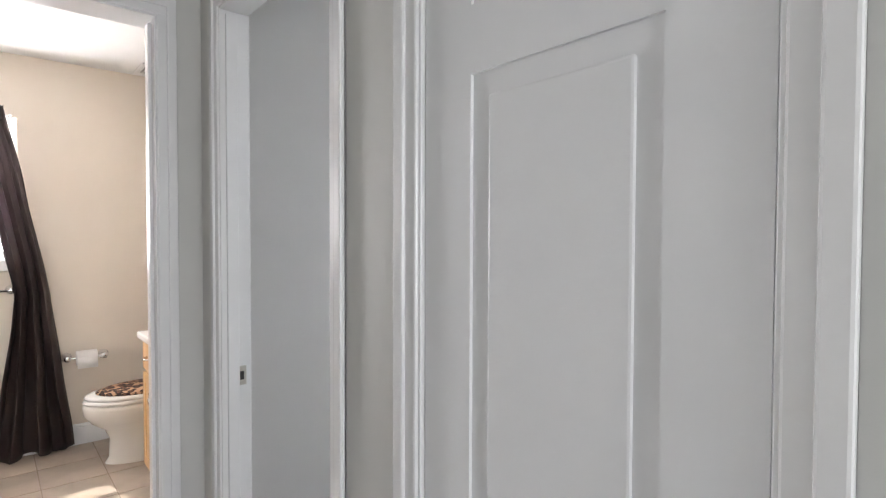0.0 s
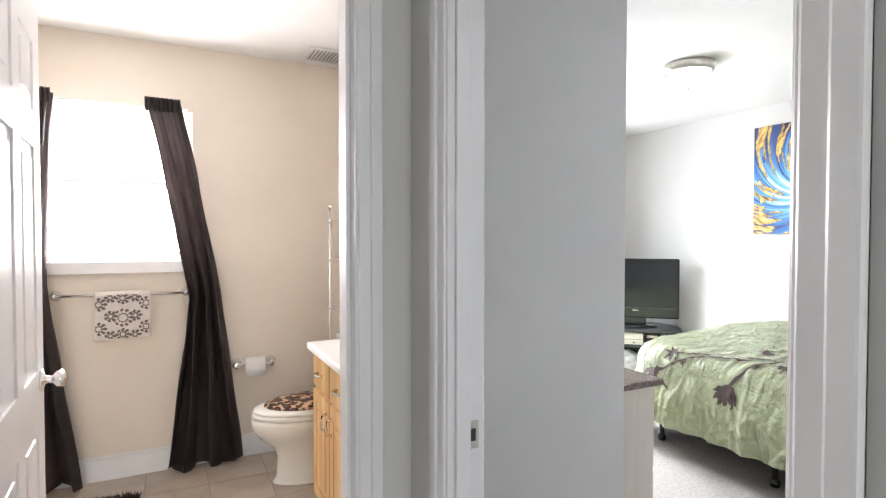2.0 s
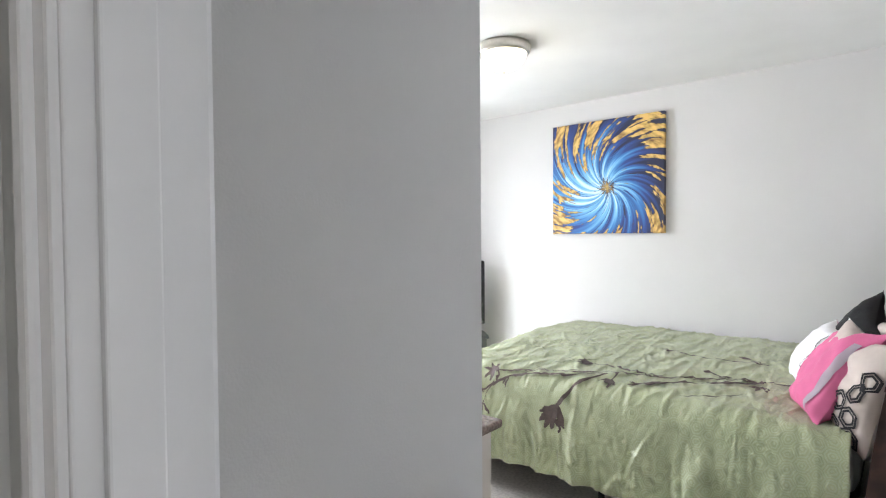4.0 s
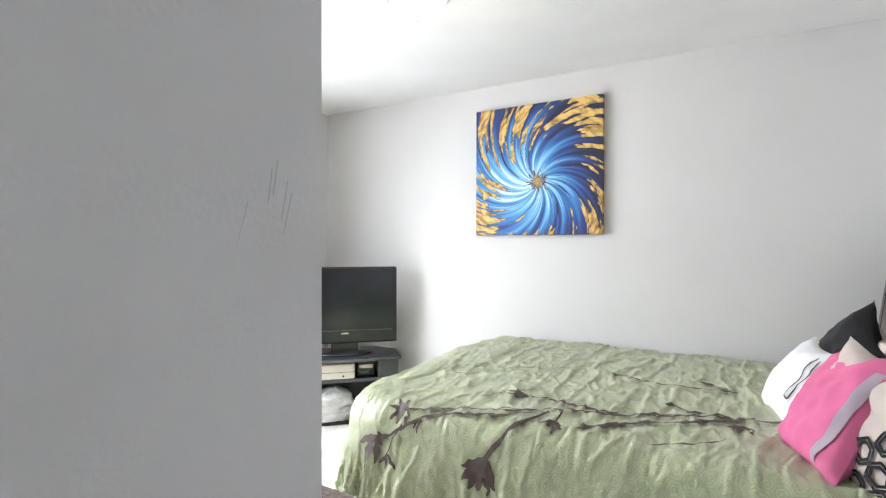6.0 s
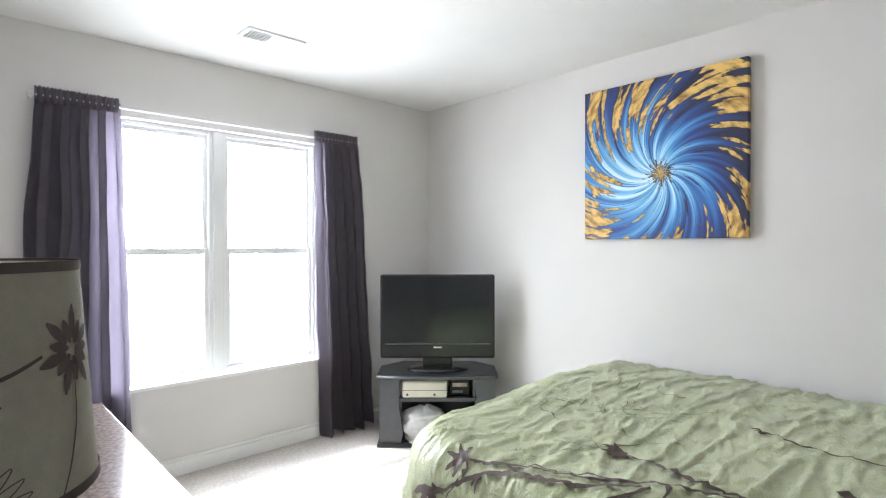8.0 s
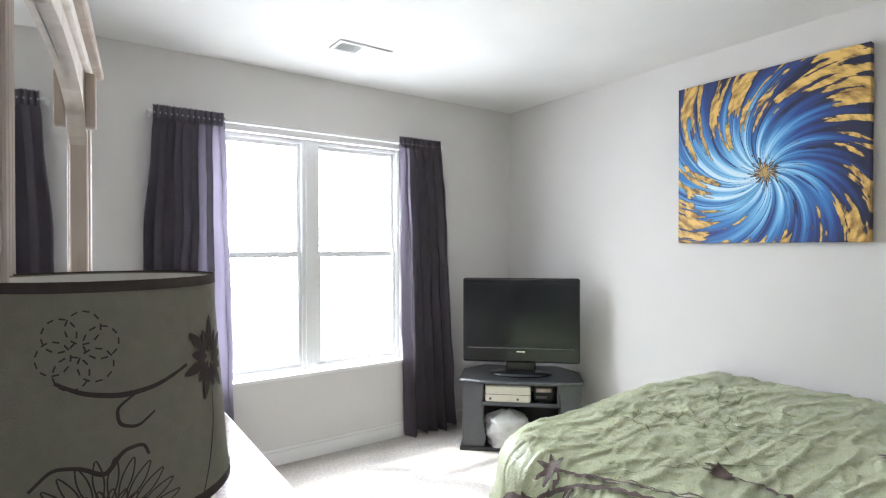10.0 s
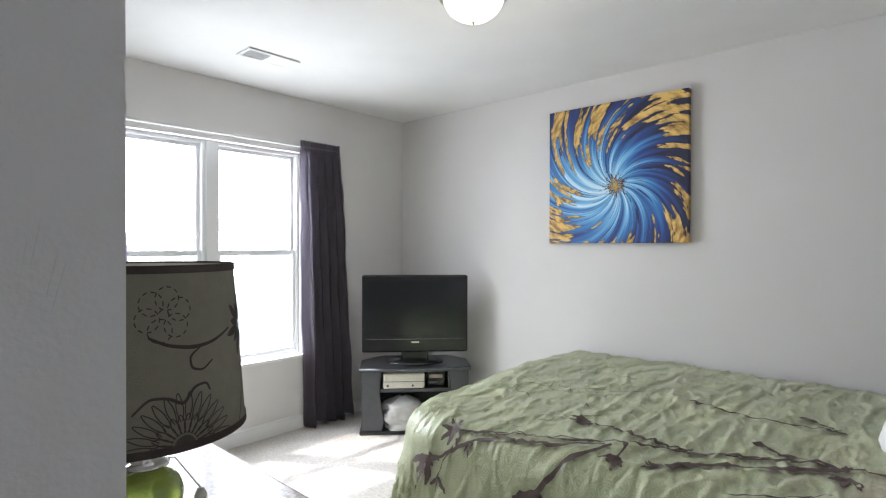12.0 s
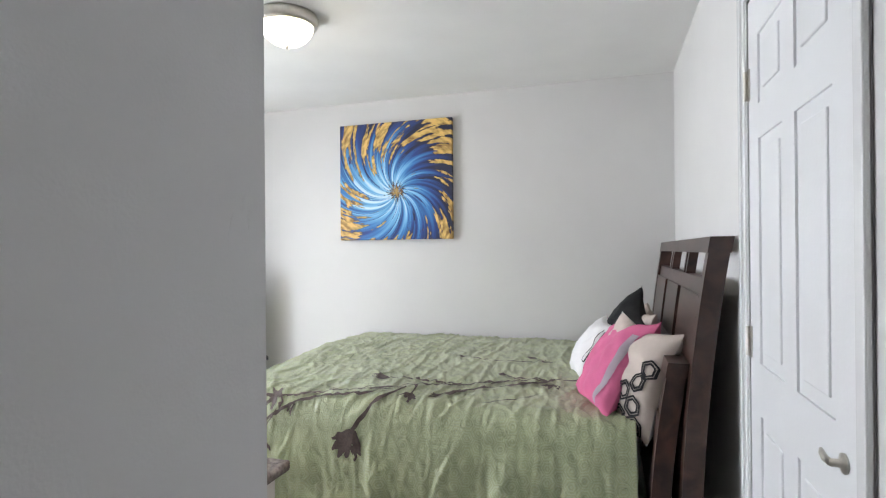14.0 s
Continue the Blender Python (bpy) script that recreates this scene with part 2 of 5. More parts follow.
def painting_material(size):
    """A swirling blue flower with gold leaf, in polar coordinates round its heart."""
    m = bpy.data.materials.new("blue_gold_flower_canvas")
    m.use_nodes = True
    nt = m.node_tree
    b = bsdf(m)
    tc = nt.nodes.new("ShaderNodeTexCoord")
    sep = nt.nodes.new("ShaderNodeSeparateXYZ")
    nt.links.new(tc.outputs["Object"], sep.inputs[0])

    def op(kind, a, c=None, d=None):
        n = nt.nodes.new("ShaderNodeMath")
        n.operation = kind
        for i, q in enumerate((a, c, d)):
            if q is None:
                continue
            if isinstance(q, (int, float)):
                n.inputs[i].default_value = q
            else:
                nt.links.new(q, n.inputs[i])
        return n.outputs[0]

    # seen from the room, the picture's right is -y
    u = op("MULTIPLY", op("ADD", sep.outputs["Y"], 0.02), -1.0)
    v = op("ADD", sep.outputs["Z"], 0.085)
    r = op("SQRT", op("ADD", op("MULTIPLY", u, u), op("MULTIPLY", v, v)))
    th = op("ARCTAN2", v, u)
    tw = op("ADD", th, op("MULTIPLY", op("POWER", op("ADD", r, 0.02), 0.8), 2.1))
    cx = op("COSINE", tw)
    sx = op("SINE", tw)

    def noise3(k, kr, detail=3, dist=0.0, scale=1.0):
        c = nt.nodes.new("ShaderNodeCombineXYZ")
        nt.links.new(op("MULTIPLY", cx, k), c.inputs[0])
        nt.links.new(op("MULTIPLY", sx, k), c.inputs[1])
        nt.links.new(op("MULTIPLY", r, kr), c.inputs[2])
        n = nt.nodes.new("ShaderNodeTexNoise")
        n.inputs["Scale"].default_value = scale
        n.inputs["Detail"].default_value = detail
        n.inputs["Distortion"].default_value = dist
        nt.links.new(c.outputs[0], n.inputs["Vector"])
        return n.outputs["Fac"]

    petals = noise3(5.2, 1.2, 2)
    fine = noise3(11.0, 3.0, 4)
    gold_n = noise3(7.5, 4.6, 3, 0.25)
    speck = noise3(9.0, 30.0, 3)
    # blue body: pale at the heart, deep at the rim
    shade = op("ADD", op("MULTIPLY", r, 1.55), op("MULTIPLY", op("ADD", petals, -0.5), 1.5))
    shade = op("ADD", shade, op("MULTIPLY", op("ADD", fine, -0.5), 0.55))
    shade = op("ADD", shade, op("MULTIPLY", op("ADD", u, 0.12), 0.75))
    crease = op("MULTIPLY", op("LESS_THAN", op("ABSOLUTE", op("ADD", noise3(6.5, 0.8, 1), -0.47)), 0.013), 0.38)
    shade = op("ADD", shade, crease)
    ramp = nt.nodes.new("ShaderNodeValToRGB")
    e = ramp.color_ramp.elements
    e[0].position, e[0].color = 0.0, (0.62, 0.80, 0.90, 1)
    e[1].position, e[1].color = 1.0, (0.012, 0.018, 0.06, 1)
    for p, c in ((0.22, (0.20, 0.52, 0.78, 1)), (0.45, (0.04, 0.20, 0.52, 1)), (0.72, (0.018, 0.055, 0.24, 1))):
        q = e.new(p)
        q.color = c
    nt.links.new(shade, ramp.inputs["Fac"])
    # gold flakes towards the rim
    gmask = op("ADD", op("MULTIPLY", gold_n, 1.0), op("MULTIPLY", op("MINIMUM", op("ADD", r, -0.34), 0.10), 0.75))
    gmask = op("ADD", gmask, op("MULTIPLY", op("ADD", speck, -0.5), 0.16))
    gold = op("SMOOTH_MIN", op("MAXIMUM", op("MULTIPLY", op("ADD", gmask, -0.575), 45.0), 0.0), 1.0, 0.05)
    rimdark = op("MAXIMUM", op("LESS_THAN", op("ADD", r, op("MULTIPLY", op("ADD", speck, -0.5), 0.25)), 0.055), op("SMOOTH_MIN", op("MAXIMUM", op("MULTIPLY", op("ADD", gmask, -0.545), 25.0), 0.0), 1.0, 0.05))
    heart = op("LESS_THAN", op("ADD", r, op("MULTIPLY", op("ADD", speck, -0.5), 0.22)), 0.028)
    gold = op("MAXIMUM", gold, heart)
    mixd = nt.nodes.new("ShaderNodeMix")
    mixd.data_type = "RGBA"
    nt.links.new(rimdark, mixd.inputs["Factor"])
    nt.links.new(ramp.outputs["Color"], mixd.inputs[6])
    mixd.inputs[7].default_value = (0.045, 0.03, 0.04, 1)
    gr = nt.nodes.new("ShaderNodeValToRGB")
    gr.color_ramp.elements[0].position, gr.color_ramp.elements[0].color = 0.35, (0.30, 0.16, 0.04, 1)
    gr.color_ramp.elements[1].position, gr.color_ramp.elements[1].color = 0.6, (0.78, 0.52, 0.16, 1)
    nt.links.new(speck, gr.inputs["Fac"])
    mixg = nt.nodes.new("ShaderNodeMix")
    mixg.data_type = "RGBA"
    nt.links.new(gold, mixg.inputs["Factor"])
    nt.links.new(mixd.outputs[2], mixg.inputs[6])
    nt.links.new(gr.outputs["Color"], mixg.inputs[7])
    nt.links.new(mixg.outputs[2], b.inputs["Base Color"])
    b.inputs["Roughness"].default_value = 0.5
    bp = nt.nodes.new("ShaderNodeBump")
    bp.inputs["Strength"].default_value = 0.5
    bp.inputs["Distance"].default_value = 0.004
    nt.links.new(op("ADD", gold, fine), bp.inputs["Height"])
    nt.links.new(bp.outputs["Normal"], b.inputs["Normal"])
    return m


def leopard_material():
    m = material("leopard_print_plush", (0.45, 0.27, 0.15), 0.9)
    nt = m.node_tree
    tc = [n for n in nt.nodes if n.type == "TEX_COORD"][0]
    v = nt.nodes.new("ShaderNodeTexVoronoi")
    v.inputs["Scale"].default_value = 32
    nt.links.new(tc.outputs["Object"], v.inputs["Vector"])
    r = nt.nodes.new("ShaderNodeValToRGB")
    e = r.color_ramp.elements
    e[0].position, e[0].color = 0.28, (0.16, 0.07, 0.04, 1)
    e[1].position, e[1].color = 0.62, (0.52, 0.32, 0.20, 1)
    q = e.new(0.34)
    q.color = (0.03, 0.018, 0.014, 1)
    q = e.new(0.55)
    q.color = (0.03, 0.018, 0.014, 1)
    nt.links.new(v.outputs["Distance"], r.inputs["Fac"])
    nt.links.new(r.outputs["Color"], bsdf(m).inputs["Base Color"])
    return m


LEOPARD = leopard_material()

# ---- builders ----


def finish(name, bm, mat, smooth=False):
    me = bpy.data.meshes.new(name)
    bmesh.ops.recalc_face_normals(bm, faces=bm.faces)
    bm.to_mesh(me)
    bm.free()
    for m in mat if isinstance(mat, (list, tuple)) else (mat,):
        me.materials.append(m)
    if smooth:
        me.polygons.foreach_set("use_smooth", [True] * len(me.polygons))
    return new(name, me)


def part(name, bm, mat, parent, label="", smooth=False):
    """One mesh under a thing or a part, in world coordinates."""
    ob = finish(name, bm, mat, smooth)
    ob.parent = parent
    ob.matrix_parent_inverse = parent.matrix_world.inverted()
    if label:
        tagged(ob, label)
    return ob


def thing(name, at, label, category, group="", kind=""):
    ob = new(name)
    ob.empty_display_size = 0.05
    ob.location = at
    bpy.context.view_layer.update()
    return tagged(ob, label, category, group, kind)


def box(x0, x1, y0, y1, z0, z1, bevel=0.0, bm=None, m=None):
    own = bmesh.new()
    bmesh.ops.create_cube(own, size=1.0)
    for v in own.verts:
        v.co = Vector(((x0 + x1) / 2 + v.co.x * (x1 - x0), (y0 + y1) / 2 + v.co.y * (y1 - y0), (z0 + z1) / 2 + v.co.z * (z1 - z0)))
    if bevel:
        bmesh.ops.bevel(own, geom=own.edges[:], offset=bevel, segments=2, affect="EDGES", profile=0.5)
    if m is not None:
        bmesh.ops.transform(own, matrix=m, verts=own.verts)
    if bm is None:
        return own
    me = bpy.data.meshes.new("t")
    own.to_mesh(me)
    own.free()
    bm.from_mesh(me)
    bpy.data.meshes.remove(me)
    return bm


def merge(bm, other, m=None):
    if m is not None:
        bmesh.ops.transform(other, matrix=m, verts=other.verts)
    me = bpy.data.meshes.new("t")
    other.to_mesh(me)
    other.free()
    bm.from_mesh(me)
    bpy.data.meshes.remove(me)
    return bm


def lathe(profile, segs=28, m=None):
    """A turned body from (radius, height) pairs about z."""
    bm = bmesh.new()
    rings = []
    for r, z in profile:
        if r < 1e-5:
            rings.append([bm.verts.new((0, 0, z))])
        else:
            rings.append([bm.verts.new((r * math.cos(2 * math.pi * i / segs), r * math.sin(2 * math.pi * i / segs), z)) for i in range(segs)])
    for a, b in zip(rings, rings[1:]):
        for i in range(segs):
            j = (i + 1) % segs
            q = [a[i % len(a)], a[j % len(a)], b[j % len(b)], b[i % len(b)]]
            q = list(dict.fromkeys(q))
            if len(q) > 2:
                bm.faces.new(q)
    if m is not None:
        bmesh.ops.transform(bm, matrix=m, verts=bm.verts)
    return bm


def tube(points, radius, segs=8, closed=False):
    """A round bar along points; radius may be a list."""
    bm = bmesh.new()
    pts = [Vector(p) for p in points]
    n = len(pts)
    rings = []
    up = Vector((0, 0, 1))
    for i, p in enumerate(pts):
        a = pts[(i - 1) % n] if closed or i > 0 else p
        b = pts[(i + 1) % n] if closed or i < n - 1 else p
        d = (b - a).normalized()
        s = d.cross(up)
        if s.length < 1e-3:
            s = d.cross(Vector((1, 0, 0)))
        s.normalize()
        w = s.cross(d)
        r = radius[i] if isinstance(radius, (list, tuple)) else radius
        rings.append([bm.verts.new(p + r * (s * math.cos(2 * math.pi * k / segs) + w * math.sin(2 * math.pi * k / segs))) for k in range(segs)])
    for i in range(n if closed else n - 1):
        a, b = rings[i], rings[(i + 1) % n]
        for k in range(segs):
            bm.faces.new((a[k], a[(k + 1) % segs], b[(k + 1) % segs], b[k]))
    if not closed:
        bm.faces.new(rings[0])
        bm.faces.new(rings[-1])
    return bm


def sheet(f, nu, nv, thickness=0.0):
    """A surface f(u, v) over the unit square, with a back when thick."""
    bm = bmesh.new()
    g = [[bm.verts.new(f(i / nu, j / nv)) for j in range(nv + 1)] for i in range(nu + 1)]
    for i in range(nu):
        for j in range(nv):
            bm.faces.new((g[i][j], g[i + 1][j], g[i + 1][j + 1], g[i][j + 1]))
    if thickness:
        bm.normal_update()
        back = [[bm.verts.new(g[i][j].co - g[i][j].normal * thickness) for j in range(nv + 1)] for i in range(nu + 1)]
        for i in range(nu):
            for j in range(nv):
                bm.faces.new((back[i][j], back[i][j + 1], back[i + 1][j + 1], back[i + 1][j]))
        for i in range(nu):
            for j in (0, nv):
                bm.faces.new((g[i][j], g[i + 1][j], back[i + 1][j], back[i][j]))
        for j in range(nv):
            for i in (0, nu):
                bm.faces.new((g[i][j], g[i][j + 1], back[i][j + 1], back[i][j]))
    return bm


def prism(outline, depth, m):
    """A flat outline of (a, b) pairs given a depth, placed by m (a, b in its x, z; depth along its y)."""
    bm = bmesh.new()
    f = [bm.verts.new((a, 0, b)) for a, b in outline]
    k = [bm.verts.new((a, depth, b)) for a, b in outline]
    bm.faces.new(f)
    bm.faces.new(k[::-1])
    n = len(f)
    for i in range(n):
        bm.faces.new((f[i], k[i], k[(i + 1) % n], f[(i + 1) % n]))
    bmesh.ops.transform(bm, matrix=m, verts=bm.verts)
    return bm


def structure(name, bm, mat, label, category="wall"):
    return tagged(finish(name, bm, mat), label, category, kind="structure")


def smoothstep(a, b, x):
    t = min(1.0, max(0.0, (x - a) / (b - a)))
    return t * t * (3 - 2 * t)

# ---- structure ----
H = 2.44
E_WALL, N_WALL, S_WALL, W_WALL = 4.455, 5.02, 1.10, 1.331
HALL_E, BED_SIDE = 0.53, 0.61
HALL_N = 1.855
BATH_N, BATH_E, BATH_W = 4.11, 1.15, -1.35
HALL_W, HALL_S = -0.62, -2.3
DOOR_H = 2.04

structure("floor", box(HALL_W - 0.2, E_WALL + 0.12, HALL_S - 0.2, N_WALL + 0.12, -0.08, 0.0), CARPET, "pale beige cut-pile carpet through hall and bedroom", "floor")
bm = box(W_WALL - 0.12, E_WALL + 0.15, HALL_S - 0.3, N_WALL + 0.15, H, H + 0.1)
box(BATH_W - 0.12, W_WALL - 0.12, HALL_S - 0.3, BATH_N + 0.15, H, H + 0.1, bm=bm)
structure("ceiling", bm, CEIL, "flat white painted ceiling", "ceiling")

# bedroom walls
structure("wall_east", box(E_WALL, E_WALL + 0.12, S_WALL - 0.12, N_WALL + 0.12, 0, H), WALL, "light warm grey painted bedroom wall behind the bed")
WX0, WX1, WZ0, WZ1 = 2.16, 3.44, 0.53, 2.04
bm = box(W_WALL - 0.12, WX0, N_WALL, N_WALL + 0.15, 0, H)
box(WX1, E_WALL, N_WALL, N_WALL + 0.15, 0, H, bm=bm)
box(WX0, WX1, N_WALL, N_WALL + 0.15, 0, WZ0, bm=bm)
box(WX0, WX1, N_WALL, N_WALL + 0.15, WZ1, H, bm=bm)
structure("wall_north", bm, WALL, "light grey painted bedroom wall round the twin window")
structure("wall_west", box(W_WALL - 0.12, W_WALL, 2.08, N_WALL, 0, H), WALL, "light grey painted wall behind the dresser")
structure("wall_entry", box(BED_SIDE, W_WALL, 1.96, 2.08, 0, H), WALL, "grey painted entry wall ending in an outside corner")
SCUFF = bpy.data.objects["wall_entry"]
for k, (x, z) in enumerate(((1.283, 1.345), (1.288, 1.352), (1.296, 1.338), (1.299, 1.330), (1.262, 1.322))):
    sc = box(-0.0003, 0.0003, -0.0004, 0.0002, -0.012 - 0.002 * k, 0.012, m=pose(x, 1.96, z, 0, 8 + 2 * k, 0))
    part("scratch", sc, WALL, SCUFF)
CL0, CL1 = 1.80, 2.545
bm = box(1.71, CL0, S_WALL - 0.12, S_WALL, 0, H)
box(CL1, E_WALL, S_WALL - 0.12, S_WALL, 0, H, bm=bm)
box(CL0, CL1, S_WALL - 0.12, S_WALL, DOOR_H, H, bm=bm)
structure("wall_south", bm, WALL, "light grey painted wall behind the headboard")
bm = box(BED_SIDE, 1.71, 0.78, 0.90, 0, H)
box(1.59, 1.71, 0.90, S_WALL, 0, H, bm=bm)
structure("wall_entry_south", bm, WALL, "grey painted wall behind the bedroom door")
structure("wall_closet_back", box(CL0 - 0.1, CL1 + 0.1, 0.40, 0.46, 0, H), WALL, "plain painted back wall of the closet")

# hall walls
DY0, DY1 = 0.985, 1.66
HC0, HC1 = 0.173, 0.684
bm = box(HALL_E, BED_SIDE, HALL_S, HC0 - 0.02, 0, H)
box(HALL_E, BED_SIDE, HC1 + 0.02, DY0 - 0.02, 0, H, bm=bm)
box(HALL_E, BED_SIDE, DY1 + 0.02, 2.07, 0, H, bm=bm)
box(HALL_E, BED_SIDE, HC0 - 0.02, HC1 + 0.02, DOOR_H + 0.02, H, bm=bm)
box(HALL_E, BED_SIDE, DY0 - 0.02, DY1 + 0.02, DOOR_H + 0.02, H, bm=bm)
structure("wall_hall_east", bm, HALL_WALL, "off-white painted hall wall with two doors")
BX0, BX1 = -0.33, 0.392
bm = box(BATH_W, BX0 - 0.02, HALL_N, HALL_N + 0.11, 0, H)
box(BX1 + 0.02, HALL_E, HALL_N, HALL_N + 0.11, 0, H, bm=bm)
box(BX0 - 0.02, BX1 + 0.02, HALL_N, HALL_N + 0.11, DOOR_H + 0.02, H, bm=bm)
structure("wall_hall_north", bm, HALL_WALL, "off-white painted hall wall round the bathroom door")
structure("wall_hall_west", box(HALL_W - 0.12, HALL_W, HALL_S, HALL_N, 0, H), HALL_WALL, "off-white painted hall wall")
# unseen end wall; its opening is added only to let the fill light in
bm = box(HALL_W - 0.12, -0.45, HALL_S - 0.12, HALL_S, 0, H)
box(0.45, HALL_E, HALL_S - 0.12, HALL_S, 0, H, bm=bm)
box(-0.45, 0.45, HALL_S - 0.12, HALL_S, 0, 0.85, bm=bm)
box(-0.45, 0.45, HALL_S - 0.12, HALL_S, 2.05, H, bm=bm)
structure("wall_hall_south", bm, HALL_WALL, "off-white painted hall end wall, unseen, with an opening added for fill light")
structure("wall_closet_rear", box(1.0, 1.05, 0.1, 0.78, 0, H), HALL_WALL, "plain painted wall inside the hall closet")

# bathroom shell
BWX0, BWX1, BWZ0, BWZ1 = -0.56, 0.13, 1.19, 2.06
bm = box(BATH_W, BWX0, BATH_N, BATH_N + 0.15, 0, H)
box(BWX1, BATH_E, BATH_N, BATH_N + 0.15, 0, H, bm=bm)
box(BWX0, BWX1, BATH_N, BATH_N + 0.15, 0, BWZ0, bm=bm)
box(BWX0, BWX1, BATH_N, BATH_N + 0.15, BWZ1, H, bm=bm)
structure("wall_bath_north", bm, BATH_WALL, "cream painted bathroom wall round the window")
structure("wall_bath_east", box(BATH_E, BATH_E + 0.03, HALL_N + 0.11, BATH_N, 0, H), BATH_WALL, "cream painted bathroom wall behind the vanity")
structure("wall_bath_west", box(BATH_W - 0.12, BATH_W, HALL_N, BATH_N + 0.15, 0, H), BATH_WALL, "cream painted bathroom wall")
structure("wall_bath_south", box(0.40, BATH_E, HALL_N + 0.112, HALL_N + 0.124, 0, H), BATH_WALL, "cream painted bathroom wall beside the door")


def baseboard(x0, x1, y0, y1, h=0.105, name="baseboard"):
    """A moulded skirting along a wall; the thin side is its depth."""
    bm = box(x0, x1, y0, y1, 0.0, h - 0.02, 0.002)
    ex, ey = (0.0, 0.004) if (x1 - x0) > (y1 - y0) else (0.004, 0.0)
    box(x0 + ex, x1 - ex, y0 + ey, y1 - ey, h - 0.02, h, 0.003, bm=bm)
    return structure(name, bm, TRIM, "white moulded baseboard along the wall", "baseboard")


baseboard(W_WALL, E_WALL, N_WALL - 0.014, N_WALL)
baseboard(E_WALL - 0.014, E_WALL, S_WALL + 0.014, N_WALL - 0.014)
baseboard(W_WALL, W_WALL + 0.014, 1.96, N_WALL - 0.014)
baseboard(CL1 + 0.09, E_WALL - 0.014, S_WALL, S_WALL + 0.014)
baseboard(BED_SIDE + 0.02, W_WALL + 0.014, 1.946, 1.96)
baseboard(BATH_W, BATH_E, BATH_N - 0.014, BATH_N, 0.14)
baseboard(HALL_E - 0.014, HALL_E, HALL_S, HC0 - 0.08)


def casing(name, axis, a0, a1, face, out, label):
    """A moulded door casing round an opening from a0 to a1 along axis, on the wall face, standing out by `out` (signed)."""
    w = 0.062
    root = tagged(new(name), label, "door frame", kind="structure")

    def board(lo, hi, z0, z1, d, nm="casing_board"):
        f0, f1 = sorted((face, face + out * d))
        b = box(lo, hi, f0, f1, z0, z1, 0.004) if axis == "x" else box(f0, f1, lo, hi, z0, z1, 0.004)
        return b

    for lo, hi in ((a0 - w, a0 - 0.006), (a1 + 0.006, a1 + w)):
        b = board(lo, hi, 0, DOOR_H + w, 0.010)
        q = board(lo + (0.0 if lo < a0 else w * 0.45), hi - (w * 0.45 if lo < a0 else 0.0), 0, DOOR_H + w, 0.017)
        merge(b, q)
        part("side_casing", b, TRIM, root)
    b = board(a0 - w, a1 + w, DOOR_H + 0.006, DOOR_H + w, 0.0105)
    merge(b, board(a0 - w, a1 + w, DOOR_H + 0.034, DOOR_H + w, 0.0175))
    part("head_casing", b, TRIM, root)
    return root


def jamb(name, axis, a0, a1, f0, f1, label, stop=0.5):
    """The lining of an opening through a wall from f0 to f1, with a door stop."""
    root = tagged(new(name), label, "door jamb", kind="structure")
    for lo, hi, s in ((a0 - 0.02, a0, 1), (a1, a1 + 0.02, -1)):
        b = box(lo, hi, f0, f1, 0, DOOR_H, 0.002) if axis == "x" else box(f0, f1, lo, hi, 0, DOOR_H, 0.002)
        st = f0 + (f1 - f0) * stop
        e0, e1 = (hi, hi + 0.011) if s > 0 else (lo - 0.011, lo)
        if axis == "x":
            box(e0, e1, st - 0.017, st + 0.017, 0, DOOR_H - 0.012, 0.002, bm=b)
        else:
            box(st - 0.017, st + 0.017, e0, e1, 0, DOOR_H - 0.012, 0.002, bm=b)
        part("side_jamb", b, TRIM, root)
    b = box(a0 - 0.02, a1 + 0.02, f0, f1, DOOR_H, DOOR_H + 0.02) if axis == "x" else box(f0, f1, a0 - 0.02, a1 + 0.02, DOOR_H, DOOR_H + 0.02)
    part("head_jamb", b, TRIM, root)
    return root


casing("bedroom_door_casing", "y", DY0, DY1, HALL_E, -1, "white gloss casing round the bedroom doorway")
casing("bedroom_door_casing_inner", "y", DY0, DY1, BED_SIDE, 1, "white casing on the bedroom side of the doorway")
j = jamb("bedroom_door_jamb", "y", DY0, DY1, HALL_E - 0.004, BED_SIDE + 0.004, "white gloss jamb with a small strike plate", 0.38)
sp = box(0.572, 0.600, DY1 - 0.0025, DY1 - 0.0005, 0.895, 0.955, 0.001)
part("strike_plate", sp, NICKEL, j, "small nickel strike plate")
# the hole's shade, as a dark patch lying on the plate
part("strike_hole_shade", box(0.580, 0.592, DY1 - 0.0040, DY1 - 0.0026, 0.912, 0.938), OPENING_SHADE, j)
casing("hall_closet_casing", "y", HC0, HC1, HALL_E, -1, "white gloss casing round the narrow hall closet door")
jamb("hall_closet_jamb", "y", HC0, HC1, HALL_E - 0.004, BED_SIDE, "white jamb of the hall closet", 0.8)
casing("bath_door_casing", "x", BX0, BX1, HALL_N, -1, "white gloss casing round the bathroom doorway")
casing("bath_door_casing_inner", "x", BX0, BX1, HALL_N + 0.124, 1, "white casing on the bathroom side")
jamb("bath_door_jamb", "x", BX0, BX1, HALL_N - 0.004, HALL_N + 0.128, "white gloss jamb of the bathroom door", 0.4)
casing("closet_casing", "x", CL0, CL1, S_WALL, 1, "white casing round the bedroom closet door")
jamb("closet_jamb", "x", CL0, CL1, S_WALL - 0.12, S_WALL + 0.004, "white jamb of the closet door", 0.35)


